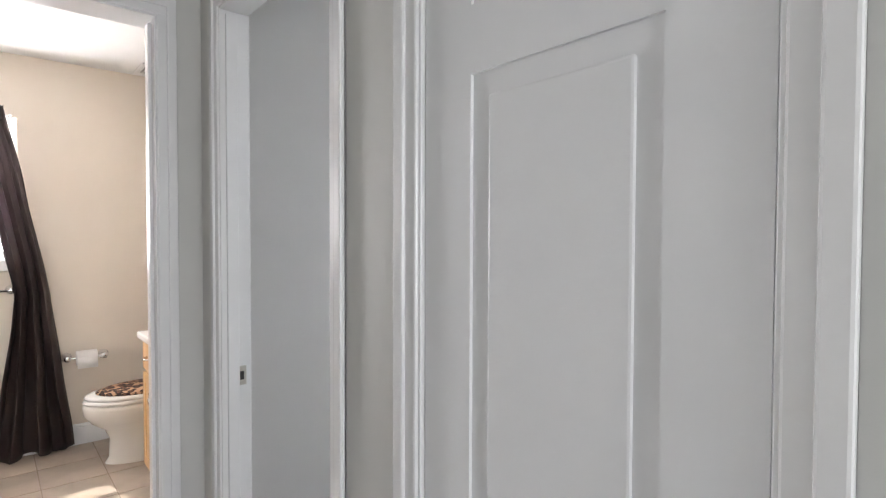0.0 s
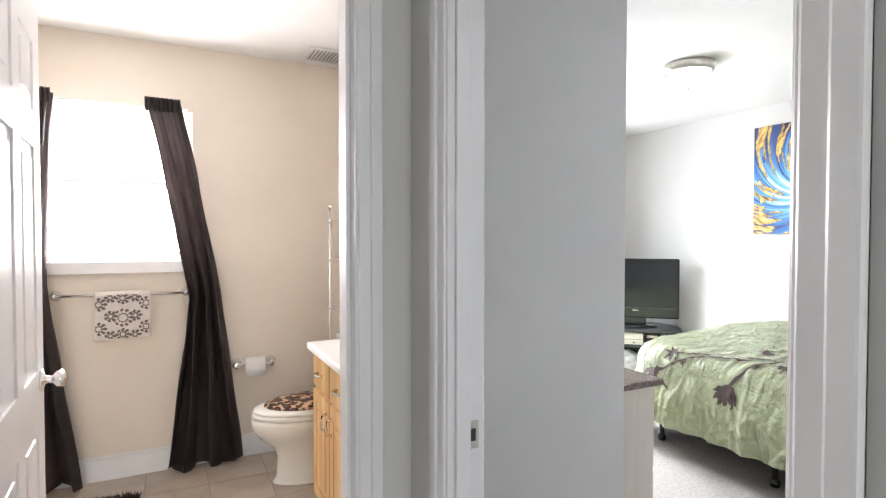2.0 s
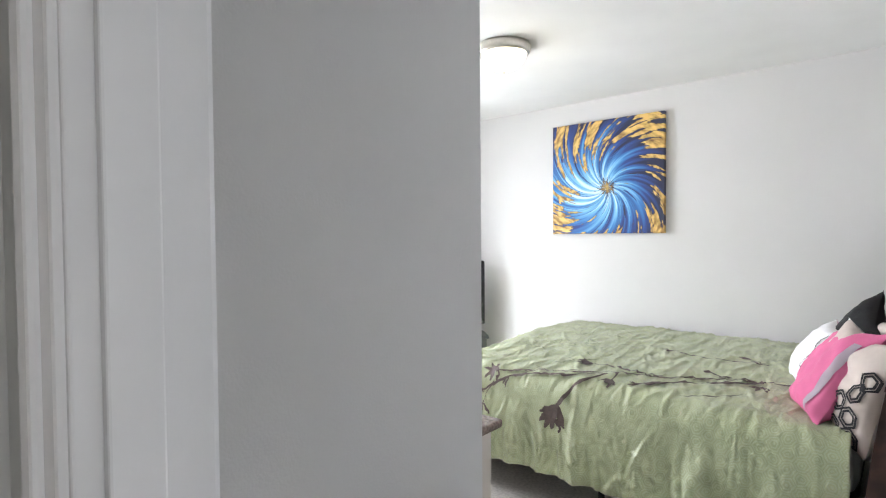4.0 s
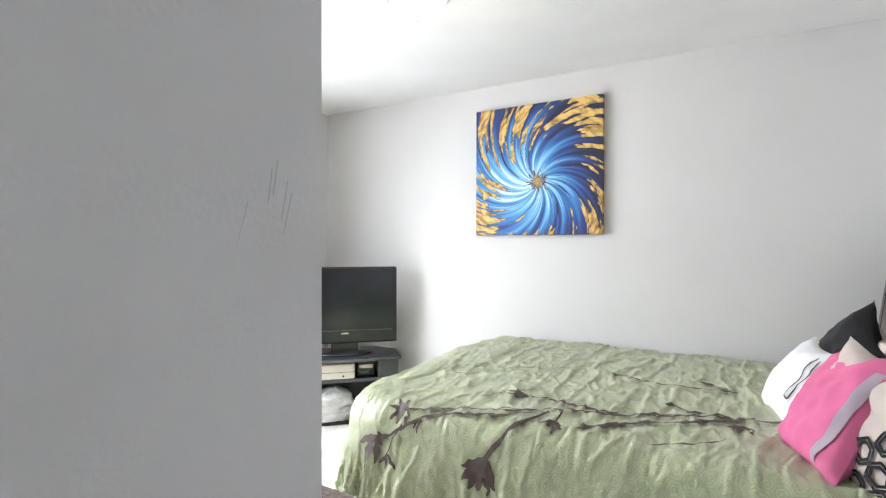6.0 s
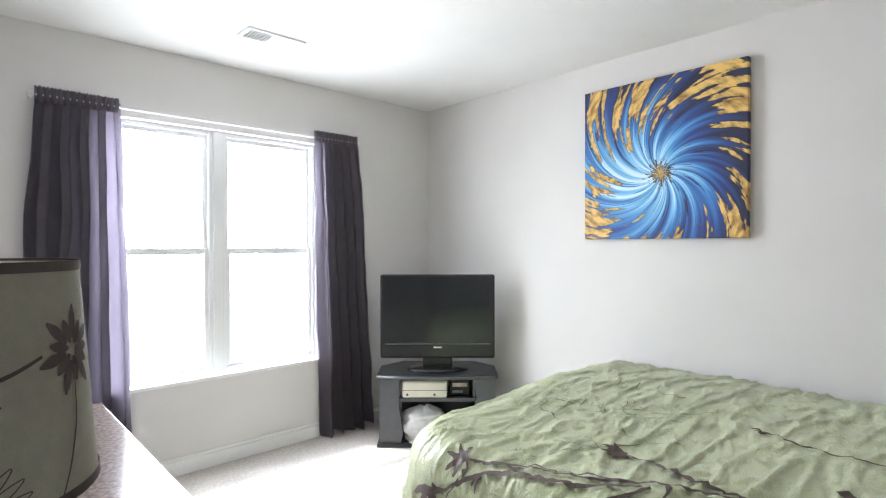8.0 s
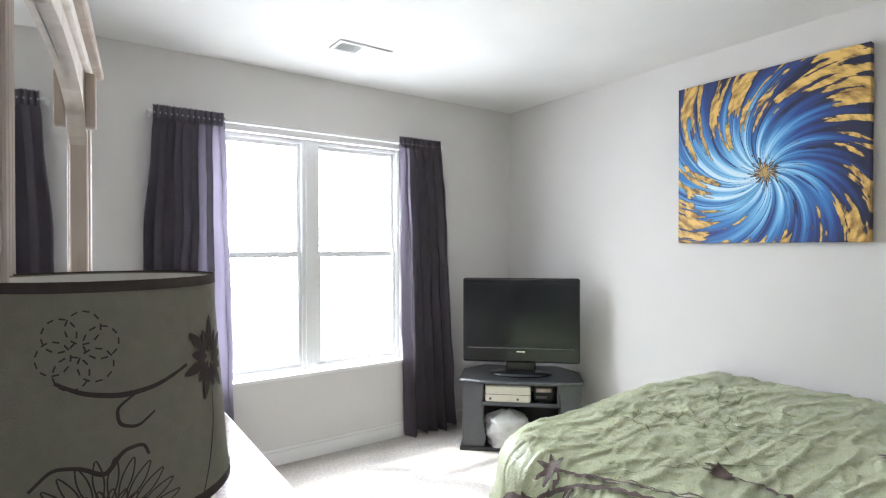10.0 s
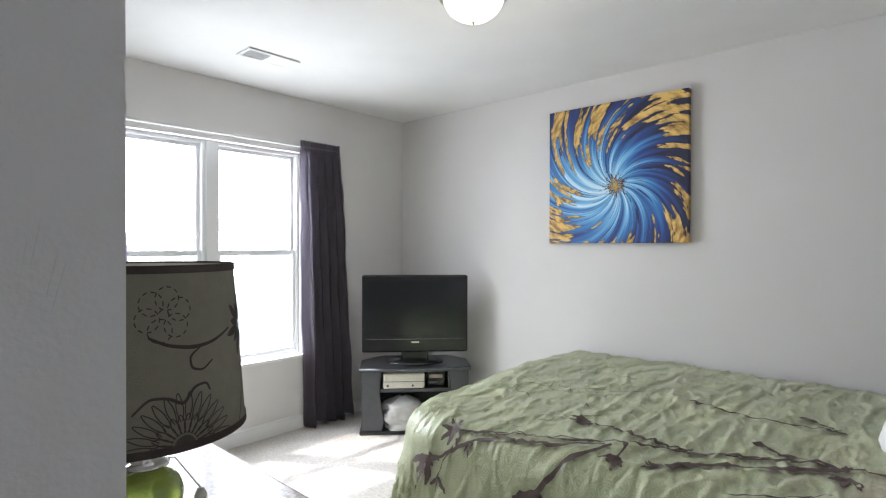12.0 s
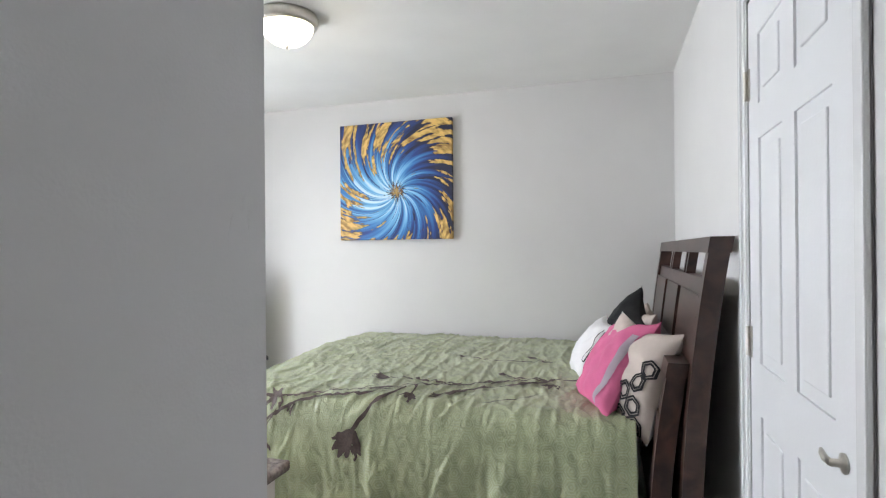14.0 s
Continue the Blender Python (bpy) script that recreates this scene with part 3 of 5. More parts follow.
def panel_door(name, w, label, columns=2, handle="knob", hinge_side=True, kind="structure", hz=0.915):
    """A moulded six-panel door in its own frame: x along its width from the hinge, y its thickness (front at 0, back at 0.035), z up."""
    root = tagged(new(name), label, "door", kind=kind)
    hgt = 2.03
    t = 0.035
    b = box(0, w, 0.006, t - 0.006, 0.008, hgt)
    stile, mid = 0.105, 0.09
    rows = ((0.20, 0.80), (0.95, 1.60), (1.70, 1.90))
    cols = [(stile, w - stile)] if columns == 1 else [(stile, (w - mid) / 2), ((w + mid) / 2, w - stile)]
    slab = part("slab", b, DOOR, root)
    # stiles and rails stand proud on both faces
    for y0, y1 in ((0.0, 0.008), (t - 0.008, t)):
        for a0, a1 in [(0, stile), (w - stile, w)] + ([((w - mid) / 2, (w + mid) / 2)] if columns == 2 else []):
            part("stile", box(a0, a1, y0, y1, 0.008, hgt), DOOR, slab)
        zs = [0.008] + [z for r in rows for z in r] + [hgt]
        for z0, z1 in zip(zs[0::2], zs[1::2]):
            for c0, c1 in cols:
                part("rail", box(c0, c1, y0, y1, z0, z1), DOOR, slab)
    for c0, c1 in cols:
        for z0, z1 in rows:
            g = 0.035
            q = box(c0 + g, c1 - g, 0.001, t - 0.001, z0 + g, z1 - g, 0.004)
            part("raised_panel", q, DOOR, slab)
    hx = w - 0.062
    for s, y in ((-1, 0.0), (1, t)):
        m = Matrix.Translation((hx, y, hz)) @ pose(0, 0, 0, 90 if s < 0 else -90)
        if handle == "knob":
            k = lathe([(0.0, 0), (0.032, 0), (0.032, 0.006), (0.012, 0.012), (0.011, 0.03), (0.024, 0.04), (0.027, 0.052), (0.020, 0.064), (0, 0.067)], 20, m)
            part("door_knob", k, CHROME, root, "polished chrome door knob", True)
        elif handle == "lever":
            k = lathe([(0.0, 0), (0.019, 0), (0.019, 0.005), (0.008, 0.008), (0.007, 0.026), (0, 0.027)], 20, m)
            merge(k, tube([(hx, y + s * 0.024, hz), (hx - 0.010, y + s * 0.029, hz + 0.004), (hx - 0.024, y + s * 0.029, hz + 0.008), (hx - 0.038, y + s * 0.026, hz + 0.011)], [0.007, 0.007, 0.006, 0.004], 10))
            part("door_lever", k, NICKEL, root, "brushed nickel door lever", True)
    if hinge_side:
        for z in (0.28, 1.00, 1.78):
            q = lathe([(0.0, -0.045), (0.0065, -0.045), (0.0065, 0.045), (0, 0.045)], 10, Matrix.Translation((-0.004, -0.006, z)))
            box(-0.030, 0.022, -0.0030, 0.0, z - 0.047, z + 0.047, bm=q)
            part("hinge", q, NICKEL, root, "brushed nickel butt hinge")
    return root


d = panel_door("door_hall_closet", HC1 - HC0 - 0.006, "closed narrow white panelled hall closet door", 1, "", False)
d.matrix_world = Matrix.Translation((HALL_E + 0.004, HC1 - 0.003, 0)) @ pose(0, 0, 0, 0, 0, -90)
d = panel_door("door_bedroom", DY1 - DY0 - 0.006, "white six-panel bedroom door standing wide open", 2, "lever")
d.matrix_world = Matrix.Translation((BED_SIDE + 0.012, DY0 - 0.012, 0)) @ pose(0, 0, 0, 0, 0, 0)
d = panel_door("door_bathroom", BX1 - BX0 - 0.006, "white six-panel bathroom door opened inwards", 2, "knob")
d.matrix_world = Matrix.Translation((BX0 + 0.034, HALL_N + 0.13, 0)) @ pose(0, 0, 0, 0, 0, 93)
d = panel_door("door_closet", CL1 - CL0 - 0.006, "closed white six-panel closet door with lever handle", 2, "lever", hz=0.885)
d.matrix_world = Matrix.Translation((CL1 - 0.003, S_WALL - 0.001, 0)) @ pose(0, 0, 0, 0, 0, 180)

# ---- windows ----


def sash_window(name, x0, x1, z0, z1, y, rail, label):
    """A white vinyl double-hung window in a wall facing -y, its frame's front at y."""
    root = tagged(new(name), label, "window", kind="structure")
    f = 0.024
    b = box(x0, x0 + f, y, y + 0.07, z0, z1, 0.003)
    box(x1 - f, x1, y, y + 0.07, z0, z1, 0.003, bm=b)
    box(x0 + f, x1 - f, y, y + 0.07, z1 - f, z1, 0.003, bm=b)
    box(x0 + f, x1 - f, y, y + 0.07, z0, z0 + f, 0.003, bm=b)
    part("window_frame", b, VINYL, root)
    for lo, hi, yy in ((z0 + f, rail + 0.018, y + 0.012), (rail - 0.018, z1 - f, y + 0.038)):
        s = 0.022
        a0, a1 = x0 + f + 0.001, x1 - f - 0.001
        q = box(a0, a0 + s, yy, yy + 0.024, lo, hi, 0.002)
        box(a1 - s, a1, yy, yy + 0.024, lo, hi, 0.002, bm=q)
        box(a0 + s, a1 - s, yy, yy + 0.024, lo, lo + s, 0.002, bm=q)
        box(a0 + s, a1 - s, yy, yy + 0.024, hi - s, hi, 0.002, bm=q)
        sash = part("sash", q, VINYL, root)
        g = part("pane", box(a0 + s, a1 - s, yy + 0.010, yy + 0.014, lo + s, hi - s), GLASS, sash)
        g.visible_shadow = False
    return root


MULL = 2.775
sash_window("window_1", WX0, MULL - 0.03, WZ0 + 0.02, WZ1, N_WALL + 0.06, 1.30, "white vinyl double-hung window full of daylight")
sash_window("window_2", MULL + 0.03, WX1, WZ0 + 0.02, WZ1, N_WALL + 0.06, 1.30, "white vinyl double-hung window full of daylight")
structure("window_mullion", box(MULL - 0.03, MULL + 0.03, N_WALL + 0.05, N_WALL + 0.13, WZ0 + 0.02, WZ1, 0.003), VINYL, "white post between the twin windows", "mullion")
structure("window_sill_1", box(WX0 - 0.03, WX1 + 0.03, N_WALL - 0.025, N_WALL + 0.06, WZ0 - 0.004, WZ0 + 0.018, 0.004), TRIM, "white painted sill under the twin window", "sill")
sash_window("window_3", BWX0, BWX1, BWZ0 + 0.02, BWZ1, BATH_N + 0.06, 1.64, "white double-hung bathroom window in bright sun")
structure("window_sill_2", box(BWX0 - 0.04, BWX1 + 0.04, BATH_N - 0.03, BATH_N + 0.06, BWZ0 - 0.05, BWZ0 + 0.018, 0.006), TRIM, "white painted bathroom window sill", "sill")

# ---- bedroom things ----


def curtain(name, x0t, x1t, x0b, x1b, z0, z1, y, folds, mat, label, seed, tie=None, amp=0.03, group=""):
    """A gathered curtain hanging from a rod; tie pinches it at a height to a given x range."""
    root = thing(name, ((x0t + x1t) / 2, y, z0), label, "curtain", group)

    def f(u, v):
        z = z0 + (z1 - z0) * v
        k = 1 - v
        k = k if tie else k ** 0.8
        a, b = x0t + (x0b - x0t) * k, x1t + (x1b - x1t) * k
        if tie:
            zt, ta, tb = tie
            # straight from the rod to the tie and from the tie to the hem
            w = (z1 - z) / (z1 - zt) if z > zt else (z - z0) / (zt - z0)
            w = w ** 0.9
            ka = (z1 - zt) / (z1 - z0)
            a += (ta - x0t - (x0b - x0t) * ka) * w
            b += (tb - x1t - (x1b - x1t) * ka) * w
        ph = 2 * math.pi * folds * u + 0.9 * noise.noise((u * 3, z * 1.2, seed))
        am = amp * (0.45 + 0.75 * k) * (1 + 0.5 * noise.noise((u * 5, seed, z)))
        dy = am * math.sin(ph) + 0.012 * noise.noise((u * 9, z * 6, seed + 4))
        dx = 0.010 * math.sin(2 * ph + 1) + 0.010 * noise.noise((seed, z * 3, u * 2))
        if v > 0.955:
            dy *= 0.5
        hem = 0.018 * math.sin(folds * 4.2 * u + seed) if v < 0.001 else 0.0
        return (a + (b - a) * u + dx, y + dy, z + hem * k)

    part("cloth", sheet(f, folds * 14, 60, 0.0015), mat, root, "", True)
    # gathered rod pocket and ruffle
    def g(u, v):
        ph = 2 * math.pi * folds * 2.6 * u
        return (x0t + (x1t - x0t) * u, y - 0.016 + 0.007 * math.sin(ph), z1 - 0.055 + 0.075 * v + 0.004 * math.sin(ph * 1.7))
    part("rod_pocket", sheet(g, folds * 22, 4, 0.002), mat, root, "", True)
    return root


CY = 4.955
curtain("curtain", 1.86, 2.215, 1.74, 2.27, 0.02, 2.09, CY, 5, CURTAIN, "plum-grey sheer curtain gathered on a rod beside the window", 3.1, amp=0.042, group="bedroom curtains")
curtain("curtain", 3.365, 3.713, 3.42, 3.85, 0.015, 2.095, CY, 5, CURTAIN, "plum-grey sheer curtain puddled slightly on the carpet", 8.4, amp=0.044, group="bedroom curtains")
rod = thing("curtain_rod", (2.79, CY, 2.06), "thin white curtain rod over the twin window", "curtain rod")
part("rod_bar", tube([(1.84, CY - 0.004, 2.07), (3.73, CY - 0.004, 2.07)], 0.008, 8), VINYL, rod)
for x in (1.845, 3.725):
    part("rod_bracket", box(x - 0.008, x + 0.008, CY - 0.004, N_WALL, 2.055, 2.085), VINYL, rod)

# painting
PY, PZ, PH = 3.055, 1.815, 0.455
pic = thing("painting", (E_WALL - 0.0245, PY, PZ), "square unframed canvas of a swirling blue flower with gold leaf", "painting")
bmp = box(-0.019, 0.019, -PH, PH, -0.445, 0.445, 0.004)
PAINT = painting_material(PH)
ob = finish("canvas", bmp, PAINT)
ob.parent = pic
tagged(ob, "stretched canvas, painted blue and gold")
st = box(0.0195, 0.024, -PH + 0.01, PH - 0.01, -0.43, 0.43)
so = finish("stretcher", st, MIRROR_FRAME)
so.parent = pic
tagged(so, "pale wooden stretcher behind the canvas")


# bed
BX, BY0, BY1, BTOP = 2.80, 1.42, 3.46, 0.628
bed = thing("bed", (3.6, 2.4, 0.0), "queen bed on a dark metal frame with black box base", "bed")
part("mattress", box(BX + 0.10, E_WALL - 0.06, BY0 - 0.02, BY1 - 0.18, 0.36, BTOP - 0.05, 0.06), WHITE_CLOTH, bed)
part("box_base", box(BX + 0.07, E_WALL - 0.06, BY0, BY1 - 0.17, 0.17, 0.355, 0.02), BEDSKIRT, bed, "black cloth box base")
for x in (BX + 0.10, 3.62, E_WALL - 0.16):
    for y in (BY0 + 0.15, 2.4, BY1 - 0.32):
        leg = tube([(x, y, 0.17), (x, y, 0.03)], 0.016, 10)
        merge(leg, lathe([(0, 0), (0.022, 0), (0.026, 0.02), (0.018, 0.04), (0, 0.04)], 12, Matrix.Translation((x, y, 0))))
        part("leg", leg, BLACK, bed)
part("frame_rail", box(BX + 0.075, BX + 0.11, BY0, BY1 - 0.25, 0.12, 0.168, 0.004), BLACK, bed, "black steel frame rail")


def quilt_point(s, t):
    """Cloth coordinates to a place on the quilt: s metres in from the near long edge, t metres from the foot; negative hangs down."""
    R1, R2 = 0.11, 0.20

    def bend(q, R):
        # along, drop for a rounded edge of radius R
        if q >= R:
            return q, 0.0
        a = (R - q) / R
        lim = math.pi / 2
        if a <= lim:
            return R - R * math.sin(a), R - R * math.cos(a)
        return 0.0 - 0.05 * (1 - math.exp(-(a - lim) * R / 0.25)), R + (a - lim) * R

    # the cloth turns down 9 cm before its foot line, round a corner of radius RC
    RC, tt = 0.36, t - 0.09
    a, b = RC - s, RC - tt
    if a > 0 and b > 0:
        rr = math.hypot(a, b)
        k = b / (a + b)
        along, d = bend(max(RC - rr, -0.50), R1 + (R2 - R1) * k)
        xs, yt = RC - a / rr * (RC - along), RC - b / rr * (RC - along)
        dz1, dz2 = d * a / rr, d * b / rr
    else:
        xs, dz1 = bend(s, R1)
        yt, dz2 = bend(tt, R2)
        d = max(dz1, dz2)
    x = BX - 0.03 + xs
    y = BY1 - 0.03 - yt
    z = BTOP - d
    hang1 = smoothstep(0.08, 0.40, dz1)
    hang2 = smoothstep(0.10, 0.40, dz2)
    ph1 = t * 19 + 1.6 * math.sin(t * 4.1) + 0.8 * noise.noise((t * 2, s * 3, 1.7))
    w1 = 0.75 * (1 - 1.6 * abs(math.sin(ph1 / 2)) ** 0.75) + 0.35 * math.sin(t * 37 + 2 * noise.noise((t * 3, 0.3, s)))
    w2 = 0.6 * math.sin(s * 16 + 0.7) + 0.4 * math.sin(s * 29)
    x -= hang1 * (0.030 * w1 + 0.010)
    y += hang2 * 0.022 * w2
    # crinkles: long creases from the foot corner and a finer crumple
    top = 1 - 0.5 * max(hang1, hang2)
    n1 = noise.noise((s * 3.2 + t * 1.2, t * 2.4 - s, 0.0))
    rid = max(0.0, 1 - abs(noise.noise((s * 2.6 + t * 1.5, t * 9.0 - s * 2.0, 3.0))) * 3.2)
    rid2 = max(0.0, 1 - abs(noise.noise((s * 6 - t * 3, t * 17 + s * 5, 7.0))) * 3.2)
    rid3 = max(0.0, 1 - abs(noise.noise((s * 18 - t * 10, t * 26 + s * 6, 11.0))) * 2.8)
    cr = 0.012 * rid ** 3 + 0.0075 * rid2 ** 2.5 + 0.003 * rid3 ** 2
    z += top * (0.009 * n1 + cr)
    x -= hang1 * (2.2 * cr + 0.010 * noise.noise((t * 6, s * 2, 5.0)))
    y += hang2 * 1.2 * cr
    z += 0.020 * math.sin(min(max(s, 0), 1.6) / 1.6 * math.pi) + 0.030 * smoothstep(0.5, 1.4, s)
    return Vector((x, y, max(z, 0.10)))


S0, S1, T0, T1 = -0.40, 1.62, -0.36, 2.10
quilt = thing("comforter", (3.6, 2.6, 0.5), "sage green satin comforter, crinkled, with brown embroidered branches, on the bed", "comforter")
quilt_ob = part("quilt", sheet(lambda u, v: quilt_point(S0 + (S1 - S0) * u, T0 + (T1 - T0) * v), 290, 340, 0.006), QUILT, quilt, "crinkled sage satin", True)
att = quilt_ob.data.attributes.new("cloth", "FLOAT_VECTOR", "POINT")
grid = [(S0 + (S1 - S0) * i / 290, T0 + (T1 - T0) * j / 340, 0.0) for i in range(291) for j in range(341)]
for i, v in enumerate(att.data):
    v.vector = grid[i % len(grid)]



def quilt_ribbon(points, widths, lift=0.016, name="embroidered_branch", mat=None):
    """A stitched line on the quilt through cloth coordinates."""
    pts = []
    for (a, b), (c, e) in zip(points, points[1:]):
        n = max(2, int(math.hypot(c - a, e - b) / 0.015))
        for i in range(n):
            k = i / n
            pts.append((a + (c - a) * k, b + (e - b) * k))
    pts.append(points[-1])
    # soften the corners
    for _ in range(10):
        pts = [pts[0]] + [((p[0] + 2 * q[0] + r[0]) / 4, (p[1] + 2 * q[1] + r[1]) / 4) for p, q, r in zip(pts, pts[1:], pts[2:])] + [pts[-1]]
    bm = bmesh.new()
    prev = None
    for i, (s, t) in enumerate(pts):
        k = i / (len(pts) - 1)
        w = widths[0] + (widths[1] - widths[0]) * k
        w *= 1 + 0.25 * noise.noise((s * 20, t * 20, 2))
        a, b = pts[max(i - 1, 0)], pts[min(i + 1, len(pts) - 1)]
        dx, dy = b[0] - a[0], b[1] - a[1]
        L = math.hypot(dx, dy) or 1
        nx, ny = -dy / L * w / 2, dx / L * w / 2
        row = []
        for q in (-1, 0, 1):
            p = quilt_point(s + q * nx, t + q * ny)
            e1 = quilt_point(s + q * nx + 0.01, t + q * ny) - p
            e2 = quilt_point(s + q * nx, t + q * ny + 0.01) - p
            nrm = e1.cross(e2)
            nrm = -nrm.normalized() if nrm.length > 0 else Vector((0, 0, 1))
            if nrm.z < -0.2:
                nrm = -nrm
            row.append(bm.verts.new(p + nrm * lift))
        if prev:
            bm.faces.new((prev[0], row[0], row[1], prev[1]))
            bm.faces.new((prev[1], row[1], row[2], prev[2]))
        prev = row
    return part(name, bm, mat or EMBROIDERY, quilt, "", True)


def quilt_petals(s, t, angle, size, n=5, spread=1.6, name="embroidered_flower"):
    """A ragged flower of pointed petals on the quilt."""
    bm = bmesh.new()
    rng = random.Random(int(s * 1000) + int(t * 77))
    for i in range(n):
        a = angle + (i / max(n - 1, 1) - 0.5) * spread
        L = size * rng.uniform(0.75, 1.1)
        W = size * 0.25
        left, right, m = [], [], 8
        for k in range(m + 1):
            q = k / m
            w = W * math.sin(math.pi * min(1, q * 0.9 + 0.06)) ** 0.8 * (1 + 0.2 * math.sin(q * 14 + i))
            cs, ct = s + L * q * math.cos(a), t + L * q * math.sin(a)
            for sgn, arr in ((-1, left), (1, right)):
                p = quilt_point(cs - sgn * w / 2 * math.sin(a), ct + sgn * w / 2 * math.cos(a))
                e1 = quilt_point(cs + 0.01, ct) - quilt_point(cs, ct)
                e2 = quilt_point(cs, ct + 0.01) - quilt_point(cs, ct)
                nrm = e1.cross(e2)
                nrm = -nrm.normalized()
                if nrm.z < -0.2:
                    nrm = -nrm
                arr.append(bm.verts.new(p + nrm * (0.0115 + 0.0006 * i)))
        for k in range(m):
            bm.faces.new((left[k], left[k + 1], right[k + 1], right[k]))
    return part(name, bm, EMBROIDERY, quilt, "", True)


# branches and flowers stitched on the near side and top
MAIN = [(0.036, 0.56), (0.085, 0.78), (0.131, 0.97), (0.265, 1.15), (0.328, 1.35), (0.403, 1.49), (0.506, 1.75), (0.53, 1.90)]
quilt_ribbon(MAIN, (0.009, 0.012))
quilt_ribbon([(s + 0.016 * math.sin(k), t) for k, (s, t) in enumerate(MAIN)], (0.007, 0.009))
quilt_ribbon([(-0.113, 0.44), (-0.046, 0.556), (0.012, 0.63), (0.046, 0.70), (0.07, 0.95), (0.19, 1.10)], (0.012, 0.016))
quilt_ribbon([(0.204, 1.122), (0.099, 1.075), (0.019, 1.02), (-0.033, 0.987), (-0.078, 0.948)], (0.012, 0.020))
quilt_ribbon([(0.264, 1.146), (0.20, 1.16), (0.128, 1.166)], (0.010, 0.008))
quilt_ribbon([(0.387, 0.944), (0.392, 1.014), (0.347, 1.156), (0.321, 1.271), (0.35, 1.34)], (0.012, 0.016))
quilt_ribbon([(0.862, 1.211), (0.822, 1.286), (0.812, 1.447), (0.819, 1.563), (0.835, 1.72)], (0.008, 0.014))
quilt_ribbon([(0.931, 1.57), (0.894, 1.614), (0.84, 1.69)], (0.030, 0.010))
quilt_ribbon([(0.164, 1.318), (0.237, 1.379), (0.317, 1.525), (0.371, 1.638), (0.50, 1.75)], (0.030, 0.024))
quilt_ribbon([(0.55, 1.49), (0.475, 1.573), (0.50, 1.72)], (0.034, 0.012))
quilt_ribbon([(-0.02, 0.57), (-0.093, 0.531), (-0.15, 0.521)], (0.007, 0.006))
quilt_ribbon([(0.10, 1.50), (0.15, 1.60), (0.25, 1.74)], (0.005, 0.006))
quilt_petals(0.050, 0.555, 3.6, 0.085, 4, 1.7)
quilt_petals(0.040, 0.565, 5.2, 0.075, 3, 1.3)
quilt_petals(-0.090, 0.455, 3.9, 0.13, 4, 1.5)
quilt_petals(-0.075, 0.450, 2.2, 0.07, 2, 0.8)
quilt_petals(-0.150, 0.520, 3.2, 0.06, 3, 1.9)
quilt_petals(-0.070, 0.955, 3.5, 0.135, 6, 1.5)
quilt_petals(0.150, 1.165, 3.2, 0.085, 4, 1.3)
quilt_petals(0.385, 0.955, 4.7, 0.095, 5, 1.0)
quilt_petals(0.860, 1.225, 4.7, 0.055, 3, 0.7)
quilt_petals(0.430, 1.760, 3.6, 0.085, 4, 1.6)
quilt_petals(0.020, 0.640, 3.3, 0.055, 2, 0.5)
quilt_petals(0.165, 1.310, 4.4, 0.07, 3, 0.7)

# thin stitched sprigs over the far half
for s_, t_, a_, L_ in ((0.62, 1.05, 3.9, 0.42), (0.78, 0.95, 4.4, 0.50), (0.95, 1.00, 4.1, 0.38), (0.70, 0.70, 5.0, 0.30), (1.10, 0.85, 4.6, 0.34), (0.52, 0.62, 4.9, 0.30), (0.28, 0.80, 3.7, 0.22)):
    rng = random.Random(int(s_ * 100 + t_ * 1000))
    stem = [(s_ + L_ * k / 6 * math.cos(a_) + 0.03 * math.sin(k * 1.3 + s_ * 9), t_ + L_ * k / 6 * math.sin(a_)) for k in range(7)]
    quilt_ribbon(stem, (0.005, 0.003), 0.009, "stitched_stem", STITCH)
    for k in (2, 3, 4, 5):
        ang = a_ + rng.choice((-1, 1)) * rng.uniform(0.5, 1.0)
        l = L_ * rng.uniform(0.16, 0.3)
        x_, y_ = stem[k]
        quilt_ribbon([(x_, y_), (x_ + l * 0.6 * math.cos(ang), y_ + l * 0.6 * math.sin(ang)), (x_ + l * math.cos(ang + 0.5), y_ + l * math.sin(ang + 0.5))], (0.004, 0.003), 0.009, "stitched_twig", STITCH)
        ex, ey = x_ + l * math.cos(ang + 0.5), y_ + l * math.sin(ang + 0.5)
        loop = [(ex + 0.020 * (1 - math.cos(c)) * math.cos(ang) - 0.010 * math.sin(c) * math.sin(ang), ey + 0.020 * (1 - math.cos(c)) * math.sin(ang) + 0.010 * math.sin(c) * math.cos(ang)) for c in [i * math.pi / 4 for i in range(9)]]
        quilt_ribbon(loop, (0.003, 0.003), 0.009, "stitched_leaf", STITCH)


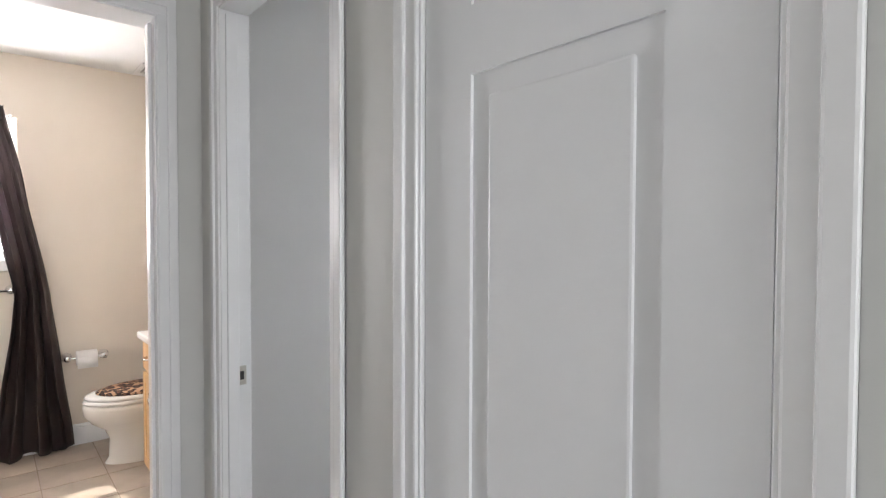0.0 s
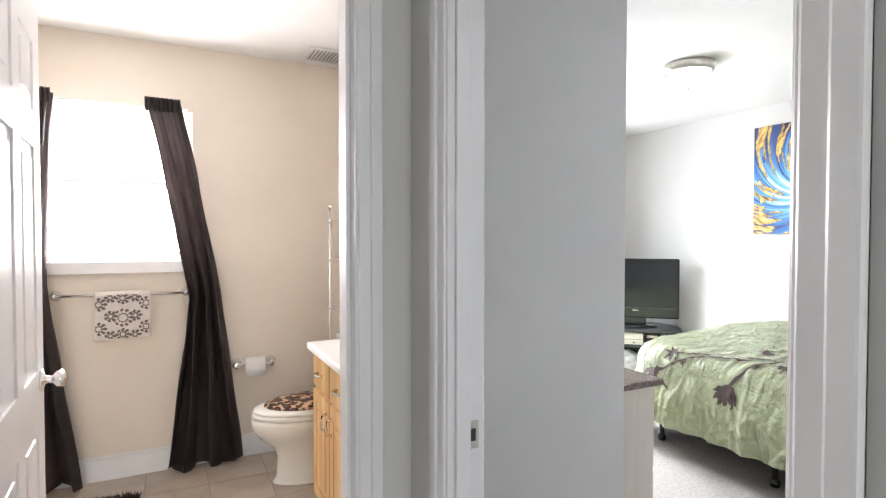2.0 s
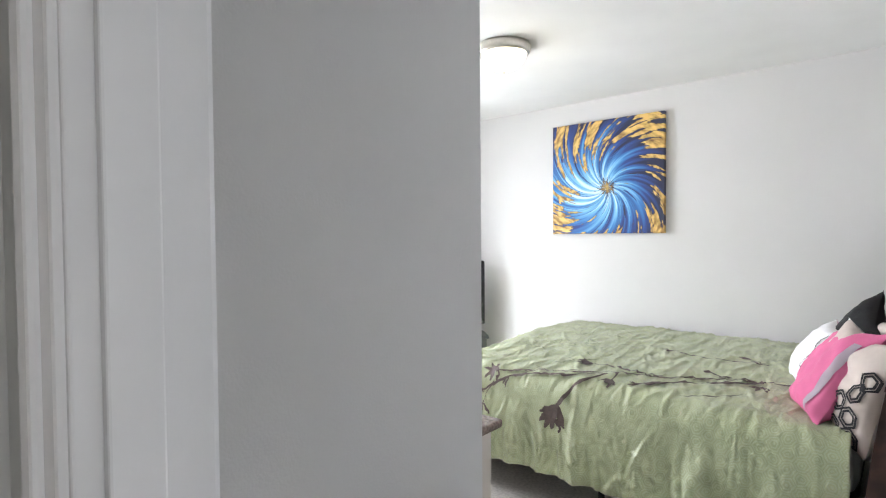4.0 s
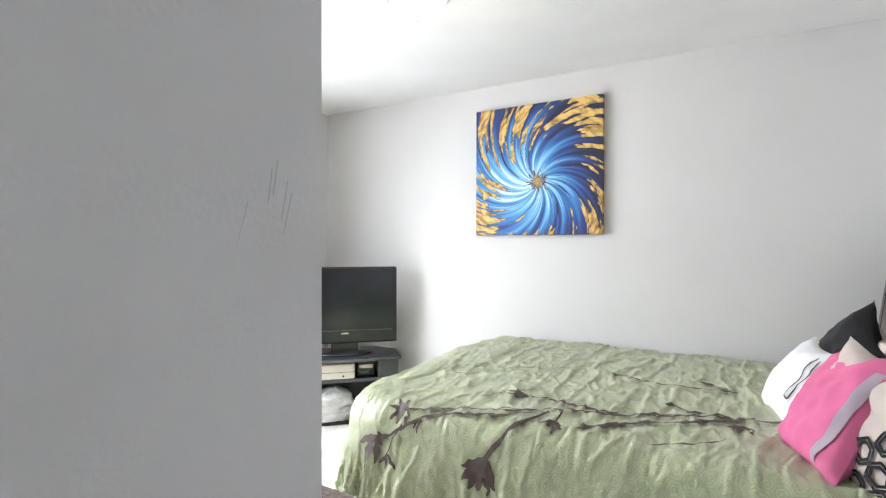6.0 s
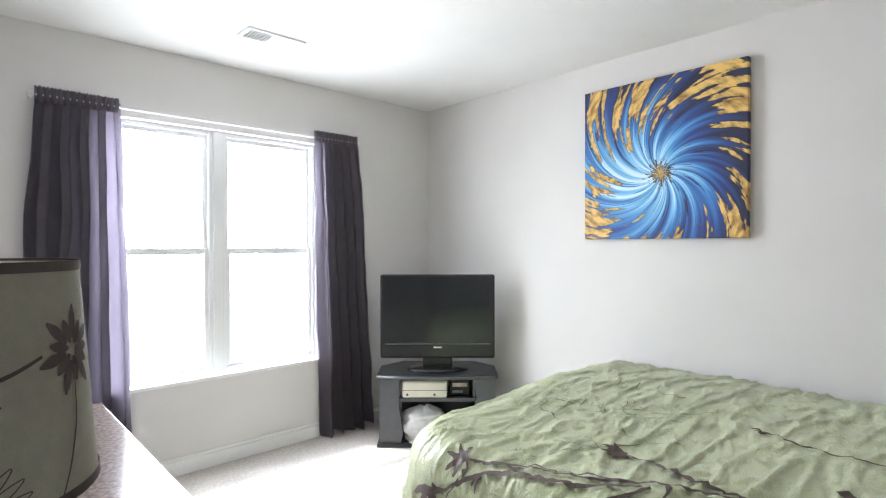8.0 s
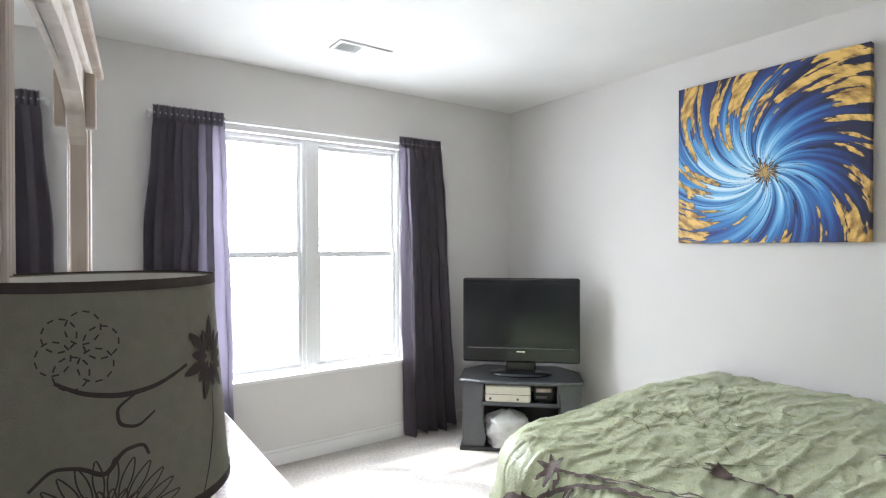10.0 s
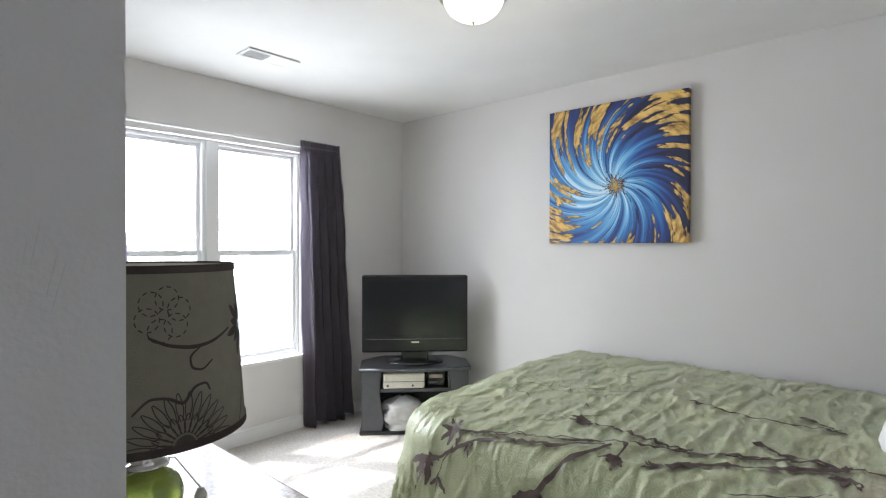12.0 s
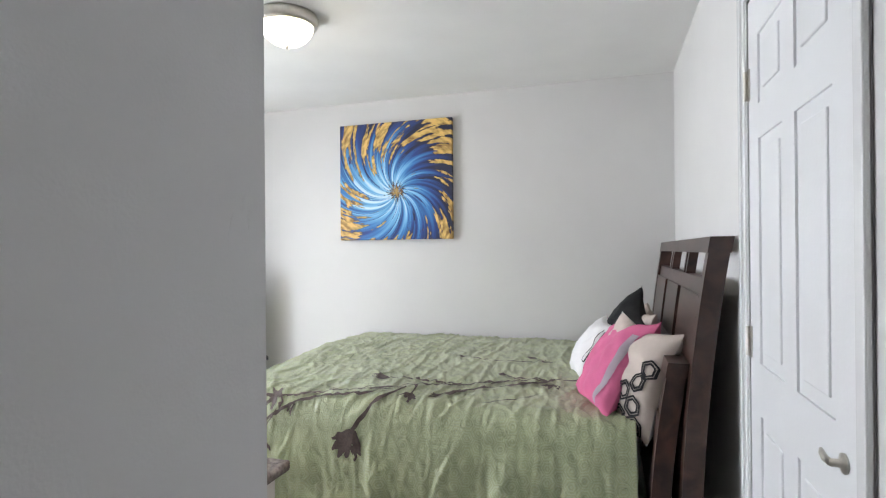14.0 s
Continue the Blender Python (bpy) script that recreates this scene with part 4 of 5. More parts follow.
# headboard and the second board standing against the bed
def sleigh_board(name, x0, x1, y, ztop, lean, label, slots):
    root = thing(name, ((x0 + x1) / 2, y, 0), label, "headboard")

    def curve(z):
        return y - lean * (z / ztop) ** 2.2

    def board(a0, a1, z0, z1, th, nm, off=0.0):
        def f(u, v):
            z = z0 + (z1 - z0) * v
            return (a0 + (a1 - a0) * u, curve(z) + off, z)
        part(nm, sheet(f, 2, 10, th), DARKWOOD, root)

    def bar(a0, a1, z0, z1, nm, hd=0.018, n=6):
        bm = bmesh.new()
        prev = None
        for i in range(n + 1):
            z = z0 + (z1 - z0) * i / n
            c = curve(z)
            ring = [bm.verts.new(p) for p in ((a0, c - hd, z), (a1, c - hd, z), (a1, c + hd, z), (a0, c + hd, z))]
            if prev:
                for k in range(4):
                    bm.faces.new((prev[k], prev[(k + 1) % 4], ring[(k + 1) % 4], ring[k]))
            else:
                bm.faces.new(ring)
            prev = ring
        bm.faces.new(prev)
        part(nm, bm, DARKWOOD, root)

    for x in (x0, x1 - 0.055):
        bar(x, x + 0.055, 0.0, ztop - 0.001, "post", 0.032, 24)

    i0, i1 = x0 + 0.055, x1 - 0.055
    bar(x0 - 0.004, x1 + 0.004, ztop - 0.045, ztop + 0.008, "top_rail", 0.036)
    bar(i0, i1, ztop - 0.20, ztop - 0.135, "mid_rail")
    bar(i0, i1, 0.28, 0.40, "bottom_rail")
    n = slots
    w = (i1 - i0) / n
    for k in range(n):
        a0, a1 = i0 + w * k + (0.048 if k else 0.012), i0 + w * (k + 1) - (0.048 if k < n - 1 else 0.012)
        board(a0, a1, 0.38, ztop - 0.195, 0.020, "panel", 0.010)
        if k:
            for dx in (-0.036, -0.009, 0.018):
                bar(i0 + w * k + dx, i0 + w * k + dx + 0.018, 0.38, ztop - 0.195, "slat")
            for dx in (-0.05, 0.02):
                bar(i0 + w * k + dx, i0 + w * k + dx + 0.028, ztop - 0.14, ztop - 0.04, "slat")
    return root


sleigh_board("headboard", 2.63, 4.33, 1.265, 1.315, 0.105, "dark espresso panelled sleigh headboard leaning at the wall", 3)
sleigh_board("footboard", 2.70, 4.28, 1.36, 0.88, 0.075, "low dark espresso footboard stowed between mattress and headboard", 3)


# pillows
def pillow(name, w, h, t, m, mat, label, seed, back=None, sag=0.02):
    """A soft cushion, w by h, thickest in its middle; x across, z up, y its depth."""
    root = thing(name, (0, 0, 0), label, "pillow")

    def side(sgn):
        def f(u, v):
            a, b = 2 * u - 1, 2 * v - 1
            edge = (max(0.0, 1 - abs(a) ** 3.0) * max(0.0, 1 - abs(b) ** 3.0)) ** 0.55
            pin = 1 - 0.08 * (b * b) * (1 - abs(a)) - 0.05 * (1 - abs(b)) * 0
            x = a * w / 2 * (1 - 0.09 * (1 - b * b) * abs(a) ** 2) * pin
            z = b * h / 2 * (1 - 0.09 * (1 - a * a) * abs(b) ** 2)
            cr = noise.noise((a * 2.5 + seed, b * 2.5, sgn)) * 0.11 + 0.035 * noise.noise((a * 6, b * 7 + seed, sgn))
            y = sgn * t / 2 * edge * (1 + cr) + 0.012 * noise.noise((a * 3, b * 3, seed))
            return m @ Vector((x, y, z - sag * (1 - a * a) * max(0.0, b)))
        return sheet(f, 34, 34)

    part("front", side(-1), mat, root, "", True)
    part("back", side(1), back or mat, root, "", True)
    return root, m


def pillow_line(root, m, w, h, t, pts, width, mat, seed, name="printed_band", sgn=-1):
    """A printed band on a pillow's front through (a, b) pairs of -1..1."""
    bm = bmesh.new()
    prev = None
    full = []
    for (a, b), (c, e) in zip(pts, pts[1:]):
        for i in range(16):
            full.append((a + (c - a) * i / 16, b + (e - b) * i / 16))
    full.append(pts[-1])

    def at(a, b):
        edge = (max(0.0, 1 - abs(a) ** 3.0) * max(0.0, 1 - abs(b) ** 3.0)) ** 0.55
        pin = 1 - 0.08 * (b * b) * (1 - abs(a))
        x = a * w / 2 * (1 - 0.09 * (1 - b * b) * abs(a) ** 2) * pin
        z = b * h / 2 * (1 - 0.09 * (1 - a * a) * abs(b) ** 2)
        cr = noise.noise((a * 2.5 + seed, b * 2.5, sgn)) * 0.11 + 0.035 * noise.noise((a * 6, b * 7 + seed, sgn))
        y = sgn * t / 2 * edge * (1 + cr) + 0.012 * noise.noise((a * 3, b * 3, seed))
        return m @ Vector((x, y + sgn * 0.005, z - 0.02 * (1 - a * a) * max(0.0, b)))

    for i, (a, b) in enumerate(full):
        p, q = full[max(i - 1, 0)], full[min(i + 1, len(full) - 1)]
        dx, dy = q[0] - p[0], q[1] - p[1]
        L = math.hypot(dx, dy) or 1
        nx, ny = -dy / L * width / 2, dx / L * width / 2
        row = [bm.verts.new(at(a + nx * k, b + ny * k)) for k in (-1, -0.5, 0, 0.5, 1)]
        if prev:
            for k in range(4):
                bm.faces.new((prev[k], row[k], row[k + 1], prev[k + 1]))
        prev = row
    part(name, bm, mat, root)


def lean(x, y, z, yaw, back, roll=0):
    return pose(x, y, z, 0, 0, yaw) @ pose(0, 0, 0, -back, 0, 0) @ pose(0, 0, 0, 0, roll, 0)


# pillows face the foot of the bed, leaning back on the headboard
m = lean(3.62, 1.38, 0.80, 180, 22)
r_, m = pillow("pillow", 0.60, 0.40, 0.15, m, BEIGE_CLOTH, "beige pillow in its case against the headboard", 1.0)
m = lean(3.04, 1.42, 0.775, 207, 18, 4)
r_, m = pillow("pillow", 0.48, 0.44, 0.17, m, BEIGE_CLOTH, "beige pillow with a black and white lattice print", 2.0, WHITE_CLOTH)
def lattice(cx, cz, s):
    for q in (1.0, 0.68):
        pts = [(cx + s * q * math.cos(math.pi / 3 * k + 0.5), cz + s * q * 1.25 * math.sin(math.pi / 3 * k + 0.5)) for k in range(7)]
        pillow_line(r_, m, 0.48, 0.44, 0.17, [(min(max(a_, -0.95), 0.95), max(b_, -0.95)) for a_, b_ in pts], 0.034, BLACK_CLOTH, 2.0, "printed_lattice")


for cx, cz in ((0.48, -0.74), (0.72, -0.48), (0.72, -0.04), (0.48, -0.28), (0.78, -0.82), (0.24, -0.50), (0.24, -0.88), (0.82, 0.22), (0.0, -0.74)):
    lattice(cx, cz, 0.145)
m = lean(3.52, 1.455, 0.855, 195, 28, 30)
r_, m = pillow("cushion", 0.40, 0.40, 0.15, m, BLACK_CLOTH, "black square cushion leaning behind the others", 3.0)
m = lean(3.48, 1.565, 0.775, 199, 32, 3)
r_, m = pillow("cushion", 0.38, 0.36, 0.17, m, WHITE_CLOTH, "white cushion with black line embroidery and pink back", 4.0, PINK2)
for line in ([(0.62, 0.60), (0.66, 0.20), (0.64, -0.45)], [(0.50, 0.66), (0.51, 0.20), (0.49, -0.42), (0.64, -0.45)]):
    pillow_line(r_, m, 0.38, 0.36, 0.17, line, 0.030, BLACK_CLOTH, 4.0, "stitched_line")
m = lean(3.12, 1.49, 0.785, 195, 33, -8)
r_, m = pillow("cushion", 0.42, 0.44, 0.18, m, PINK, "bright pink cushion with a lilac-grey band", 5.0)
pillow_line(r_, m, 0.42, 0.44, 0.18, [(0.83, -0.80), (0.90, -0.3), (0.91, 0.1), (0.86, 0.70)], 0.13, LILAC, 5.0, "lilac_band", 1)
pillow_line(r_, m, 0.42, 0.44, 0.18, [(0.62, -0.90), (0.78, -0.45), (0.84, 0.05), (0.84, 0.60)], 0.14, LILAC, 5.0, "lilac_band")

# television on its corner stand
TVM = pose(3.905, 4.30, 0, 0, 0, -43.0)


def tvbox(x0, x1, y0, y1, z0, z1, bevel=0.004):
    return box(x0, x1, y0, y1, z0, z1, bevel, m=TVM)


stand = thing("tv_stand", TVM @ Vector((0, 0.2, 0)), "black laminate television stand with curved graphite side panels", "tv stand")
top = [(-0.40, 0.0), (-0.2, -0.035), (0.0, -0.045), (0.2, -0.035), (0.40, 0.0), (0.40, 0.26), (0.26, 0.42), (-0.26, 0.42), (-0.40, 0.26)]
part("top", prism([(a, b) for a, b in top], 0.028, TVM @ Matrix(((1, 0, 0, 0), (0, 0, 1, 0), (0, 1, 0, 0.452), (0, 0, 0, 1)))), STANDM, stand, "glossy black top")
part("top_edge", tube([TVM @ Vector((a, b - 0.004, 0.466)) for a, b in top[:5]], 0.010, 8), STAND_SIDE, stand, "grey front edge", True)
for s in (-1, 1):
    prof = [(0.0, 0.0), (0.135, 0.0), (0.155, 0.08), (0.135, 0.22), (0.125, 0.32), (0.14, 0.45), (0.0, 0.45)]
    f = TVM @ Matrix.Translation((-0.385 if s < 0 else 0.385, 0.012, 0.0)) @ Matrix.Diagonal((-s, 1, 1, 1))
    part("side_panel", prism(prof, 0.018, f), STAND_SIDE, stand, "graphite curved front panel")
    part("side", tvbox(s * 0.375 - 0.009, s * 0.375 + 0.009, 0.032, 0.22, 0.02, 0.452), STANDM, stand)
part("shelf", tvbox(-0.255, 0.365, 0.02, 0.32, 0.302, 0.320), STANDM, stand)
part("shelf_edge", tvbox(-0.25, 0.25, 0.010, 0.020, 0.298, 0.324, 0.003), STAND_SIDE, stand)
part("base", tvbox(-0.40, 0.40, -0.01, 0.32, 0.0, 0.024), STANDM, stand)
part("back_panel", tvbox(-0.27, 0.27, 0.40, 0.41, 0.02, 0.452), STANDM, stand)
part("divider", tvbox(0.235, 0.253, 0.02, 0.32, 0.32, 0.452), STAND_SIDE, stand)

tv = thing("television", TVM @ Vector((0, 0.16, 0.48)), "black flat-screen television switched off", "television")
TVZ = 0.562
part("cabinet", tvbox(-0.392, 0.392, 0.125, 0.19, TVZ, TVZ + 0.572, 0.012), BLACK, tv)
part("rear_housing", tvbox(-0.25, 0.25, 0.185, 0.25, TVZ + 0.08, TVZ + 0.45, 0.03), BLACK, tv)
part("screen", tvbox(-0.356, 0.356, 0.121, 0.127, TVZ + 0.125, TVZ + 0.535, 0.002), SCREEN, tv, "dark glass screen")
part("bezel_line", tvbox(-0.36, 0.36, 0.1215, 0.1245, TVZ + 0.095, TVZ + 0.101, 0.001), STAND_SIDE, tv)
part("logo", tvbox(-0.028, 0.028, 0.121, 0.1245, TVZ + 0.070, TVZ + 0.080, 0.001), CHROME, tv, "small silver maker's mark")
part("neck", tvbox(-0.10, 0.10, 0.14, 0.19, 0.50, TVZ + 0.05, 0.01), BLACK, tv)
part("foot", lathe([(0.0, 0), (0.21, 0), (0.21, 0.008), (0.12, 0.018), (0.09, 0.03), (0, 0.03)], 36, TVM @ Matrix.Translation((0, 0.165, 0.481)) @ Matrix.Diagonal((1, 0.6, 1, 1))), BLACK, tv, "", True)

con = thing("game_console", TVM @ Vector((-0.08, 0.15, 0.28)), "cream plastic box lying on the stand's shelf", "console")
part("case", tvbox(-0.235, 0.065, 0.012, 0.23, 0.321, 0.435, 0.014), CREAM_BOX, con)
part("seam", tvbox(-0.236, 0.066, 0.011, 0.231, 0.372, 0.375, 0.0), STAND_SIDE, con)
for x in (-0.20, -0.02):
    part("button", lathe([(0.0, 0), (0.008, 0), (0.008, 0.004), (0, 0.004)], 12, TVM @ Matrix.Translation((x, 0.0125, 0.345)) @ pose(0, 0, 0, 90)), STAND_SIDE, con)
box_ob = thing("small_box", TVM @ Vector((0.15, 0.1, 0.28)), "small dark box with mixed print on the shelf", "box")
part("carton", tvbox(0.085, 0.215, 0.06, 0.20, 0.321, 0.440, 0.006), BLACK, box_ob)
part("label_bar", tvbox(0.10, 0.20, 0.0570, 0.0605, 0.385, 0.41, 0.0), MIRROR_FRAME, box_ob)
part("label_bar", tvbox(0.10, 0.17, 0.0570, 0.0605, 0.345, 0.36, 0.0), STAND_SIDE, box_ob)


def crumple(cx, cy, z0, r, h, seed, m):
    def f(u, v):
        a = 2 * math.pi * u
        k = r * (0.75 + 0.35 * math.sin(math.pi * (0.15 + 0.8 * v))) * (1 + 0.28 * noise.noise((math.cos(a) * 1.6, math.sin(a) * 1.6, v * 3 + seed)))
        if v > 0.8:
            k *= 1 - 0.75 * (v - 0.8) / 0.2
        q = 0.25 * abs(noise.noise((math.cos(a) * 5, math.sin(a) * 5, v * 8 + seed)))
        k *= 1 - q
        return m @ Vector((cx + k * math.cos(a), cy + 0.75 * k * math.sin(a), z0 + h * v * (1 + 0.12 * noise.noise((math.cos(a) * 2, math.sin(a) * 2, seed)))))
    return sheet(f, 40, 24)


bag = thing("plastic_bag", TVM @ Vector((-0.08, 0.13, 0.024)), "crumpled white plastic carrier bag with things inside, in the stand", "bag")
part("bag_body", crumple(-0.09, 0.085, 0.024, 0.150, 0.235, 4.0, TVM), BAG, bag, "", True)
part("bag_handle", tube([TVM @ Vector((-0.13 + 0.05 * math.cos(a), 0.12, 0.19 + 0.045 * math.sin(a))) for a in [i * math.pi / 8 for i in range(9)]], 0.008, 6), BAG, bag, "", True)
part("packet", box(-0.03, 0.03, -0.012, 0.012, -0.05, 0.06, 0.004, m=TVM @ Matrix.Translation((-0.05, 0.06, 0.16)) @ pose(0, 0, 0, 0, 35, 10)), MIRROR_FRAME, bag, "tan packet showing in the bag")

# dresser with its mirror
DX0, DX1, DYA, DYB, DZ = 1.405, 2.005, 2.37, 4.24, 0.70
dresser = thing("dresser", ((DX0 + DX1) / 2, 3.3, 0), "long cream dresser with a brown stone-look top", "dresser")
part("body", box(DX0 + 0.01, DX1 - 0.035, DYA + 0.03, DYB - 0.03, 0.06, DZ - 0.03, 0.004), DRESSER_BODY, dresser, "pale cream case")
part("plinth", box(DX0 + 0.03, DX1 - 0.06, DYA + 0.05, DYB - 0.05, 0.0, 0.06), DRESSER_BODY, dresser)
part("top", box(DX0, DX1, DYA, DYB, DZ - 0.03, DZ, 0.008), DRESSER_TOP, dresser, "polished brown stone-look top")
for k in range(3):
    y0 = DYA + 0.04 + k * (DYB - DYA - 0.08) / 3
    y1 = y0 + (DYB - DYA - 0.08) / 3 - 0.012
    for z0, z1 in ((0.09, 0.27), (0.28, 0.46), (0.47, 0.655)):
        dr = part("drawer", box(DX1 - 0.036, DX1 - 0.016, y0, y1, z0, z1, 0.005), DRESSER_BODY, dresser)
        for f in (0.3, 0.7):
            yy = y0 + (y1 - y0) * f
            part("pull", tube([(DX1 - 0.016, yy - 0.04, (z0 + z1) / 2), (DX1 + 0.006, yy - 0.03, (z0 + z1) / 2), (DX1 + 0.006, yy + 0.03, (z0 + z1) / 2), (DX1 - 0.016, yy + 0.04, (z0 + z1) / 2)], 0.005, 8), NICKEL, dr)

MX = 1.455
MY0, MY1, MZ0, MZ1 = 2.62, 4.02, DZ, 1.86
mir = thing("dresser_mirror", (MX, 3.3, DZ), "large dresser mirror in a taupe wooden frame with arched crown", "mirror")
part("glass", box(MX + 0.012, MX + 0.018, MY0 + 0.07, MY1 - 0.07, MZ0 + 0.08, MZ1 - 0.02), MIRROR, mir, "silvered mirror glass")
part("backing", box(MX - 0.012, MX + 0.011, MY0 + 0.02, MY1 - 0.02, MZ0 + 0.004, MZ1 + 0.02), STANDM, mir, "dark backing board")
for a, b in ((MY0, MY0 + 0.08), (MY1 - 0.08, MY1)):
    q = box(MX, MX + 0.045, a, b, MZ0 + 0.003, MZ1 + 0.05, 0.006)
    flutes = []
    for k in (0.25, 0.5, 0.75):
        yy = a + (b - a) * k
        flutes.append(tube([(MX + 0.046, yy, MZ0 + 0.06), (MX + 0.046, yy, MZ1 - 0.02)], 0.006, 8))
    stile = part("stile", q, MIRROR_FRAME, mir, "fluted taupe stile")
    for fl in flutes:
        part("flute", fl, MIRROR_FRAME, stile)
part("lower_rail", box(MX, MX + 0.045, MY0 + 0.08, MY1 - 0.08, MZ0 + 0.003, MZ0 + 0.085, 0.006), MIRROR_FRAME, mir)
arch = [(MY0 + 0.08, MZ1 - 0.16)]
n = 18
for i in range(n + 1):
    a = math.pi * (1 - i / n)
    arch.append(((MY0 + MY1) / 2 + (MY1 - MY0 - 0.16) / 2 * math.cos(a), MZ1 - 0.16 + 0.17 * math.sin(a)))
arch += [(MY1 - 0.08, MZ1 - 0.16), (MY1 - 0.08, MZ1 + 0.10), (MY0 + 0.08, MZ1 + 0.10)]
arch = arch[1:-3] + [(MY1 - 0.08, MZ1 + 0.10), (MY0 + 0.08, MZ1 + 0.10)]
part("arched_rail", prism(arch, 0.04, Matrix(((0, 1, 0, MX + 0.003), (1, 0, 0, 0), (0, 0, 1, 0), (0, 0, 0, 1)))), DRESSER_BODY, mir, "cream arched rail")
part("crown", box(MX - 0.01, MX + 0.085, MY0 - 0.05, MY1 + 0.05, MZ1 + 0.10, MZ1 + 0.135, 0.008), MIRROR_FRAME, mir, "brown crown board")
part("crown", box(MX - 0.005, MX + 0.060, MY0 - 0.025, MY1 + 0.025, MZ1 + 0.06, MZ1 + 0.10, 0.010), DRESSER_BODY, mir)
for y in (MY0 + 0.17, MY1 - 0.17):
    q = box(MX + 0.045, MX + 0.075, y - 0.02, y + 0.02, MZ1 - 0.12, MZ1 + 0.06, 0.006)
    part("corbel", q, MIRROR_FRAME, mir, "brown corbel")

mir.rotation_euler = (0, 0, radians(-5.0))

# table lamp
LX, LY = 1.545, 2.562
lampob = thing("table_lamp", (LX, LY, DZ), "table lamp with green crackled glass base and printed olive drum shade", "table lamp")
SZ0, SZ1, SR0, SR1 = 1.05, 1.318, 0.153, 0.133


def shade_at(a, z, off=0.0):
    r = SR0 + (SR1 - SR0) * (z - SZ0) / (SZ1 - SZ0) + off
    return Vector((LX + r * math.cos(a), LY + r * math.sin(a), z))


part("shade", sheet(lambda u, v: shade_at(2 * math.pi * u, SZ0 + (SZ1 - SZ0) * v), 64, 6), SHADE, lampob, "olive-grey fabric drum shade", True)
part("shade_lining", sheet(lambda u, v: shade_at(2 * math.pi * u, SZ0 + 0.002 + (SZ1 - SZ0 - 0.004) * v, -0.002), 64, 6), SHADE_IN, lampob, "white shade lining", True)
for z in (SZ0 + 0.003, SZ1 - 0.004):
    part("shade_trim", sheet(lambda u, v, z=z: shade_at(2 * math.pi * u, z - 0.006 + 0.012 * v, 0.0018), 64, 1), SHADE_TRIM, lampob, "", True)
body = [(0, 0), (0.055, 0), (0.055, 0.012), (0.02, 0.022), (0.016, 0.05), (0.022, 0.06), (0.012, 0.066)]
part("foot", lathe(body, 28, Matrix.Translation((LX, LY, DZ))), CHROME, lampob, "", True)
ball = [(0.012, 0.0)] + [(0.062 * math.sin(math.pi * k / 12), 0.056 * (1 - math.cos(math.pi * k / 12))) for k in range(1, 12)] + [(0.012, 0.112)]
part("glass_ball", lathe(ball, 32, Matrix.Translation((LX, LY, DZ + 0.062))), GREEN_GLASS, lampob, "crackled green glass ball", True)
part("glass_ball", lathe([(r * 0.9, z * 0.9) for r, z in ball], 32, Matrix.Translation((LX, LY, DZ + 0.182))), GREEN_GLASS, lampob, "crackled green glass ball", True)
part("collar", lathe([(0, 0), (0.034, 0), (0.034, 0.006), (0.018, 0.010), (0.009, 0.016), (0.009, 0.16), (0, 0.16)], 24, Matrix.Translation((LX, LY, DZ + 0.284))), CHROME, lampob, "", True)
sp = tube([(LX - SR1 * 0.98, LY, SZ1 - 0.02), (LX, LY, SZ1 - 0.02), (LX + SR1 * 0.98, LY, SZ1 - 0.02)], 0.002, 6)
merge(sp, tube([(LX, LY - SR1 * 0.98, SZ1 - 0.02), (LX, LY, SZ1 - 0.02), (LX, LY + SR1 * 0.98, SZ1 - 0.02)], 0.002, 6))
merge(sp, tube([(LX, LY, SZ1 - 0.02), (LX, LY, 1.12)], 0.004, 6))
part("spider", sp, NICKEL, lampob)


def shade_line(pts, width, name="printed_scroll", taper=0.4):
    """A flocked line on the shade through (angle in degrees, height 0..1)."""
    q = [pts[0]]
    for (a, b), (c, e) in zip(pts, pts[1:]):
        for i in range(1, 7):
            q.append((a + (c - a) * i / 6, b + (e - b) * i / 6))
    for _ in range(4):
        q = [q[0]] + [((x[0] + 2 * y[0] + w[0]) / 4, (x[1] + 2 * y[1] + w[1]) / 4) for x, y, w in zip(q, q[1:], q[2:])] + [q[-1]]
    bm = bmesh.new()
    prev = None
    Hs = SZ1 - SZ0
    for i, (a, h) in enumerate(q):
        p0, p1 = q[max(i - 1, 0)], q[min(i + 1, len(q) - 1)]
        dx, dy = radians(p1[0] - p0[0]) * 0.15, (p1[1] - p0[1]) * Hs
        L = math.hypot(dx, dy) or 1
        w = width * (1 - taper * abs(2 * i / (len(q) - 1) - 1))
        na, nh = -dy / L * w / 2 / 0.15, dx / L * w / 2
        row = [bm.verts.new(shade_at(radians(a) + s * na, SZ0 + Hs * h + s * nh, 0.0016)) for s in (-1, 1)]
        if prev:
            bm.faces.new((prev[0], row[0], row[1], prev[1]))
        prev = row
    return bm


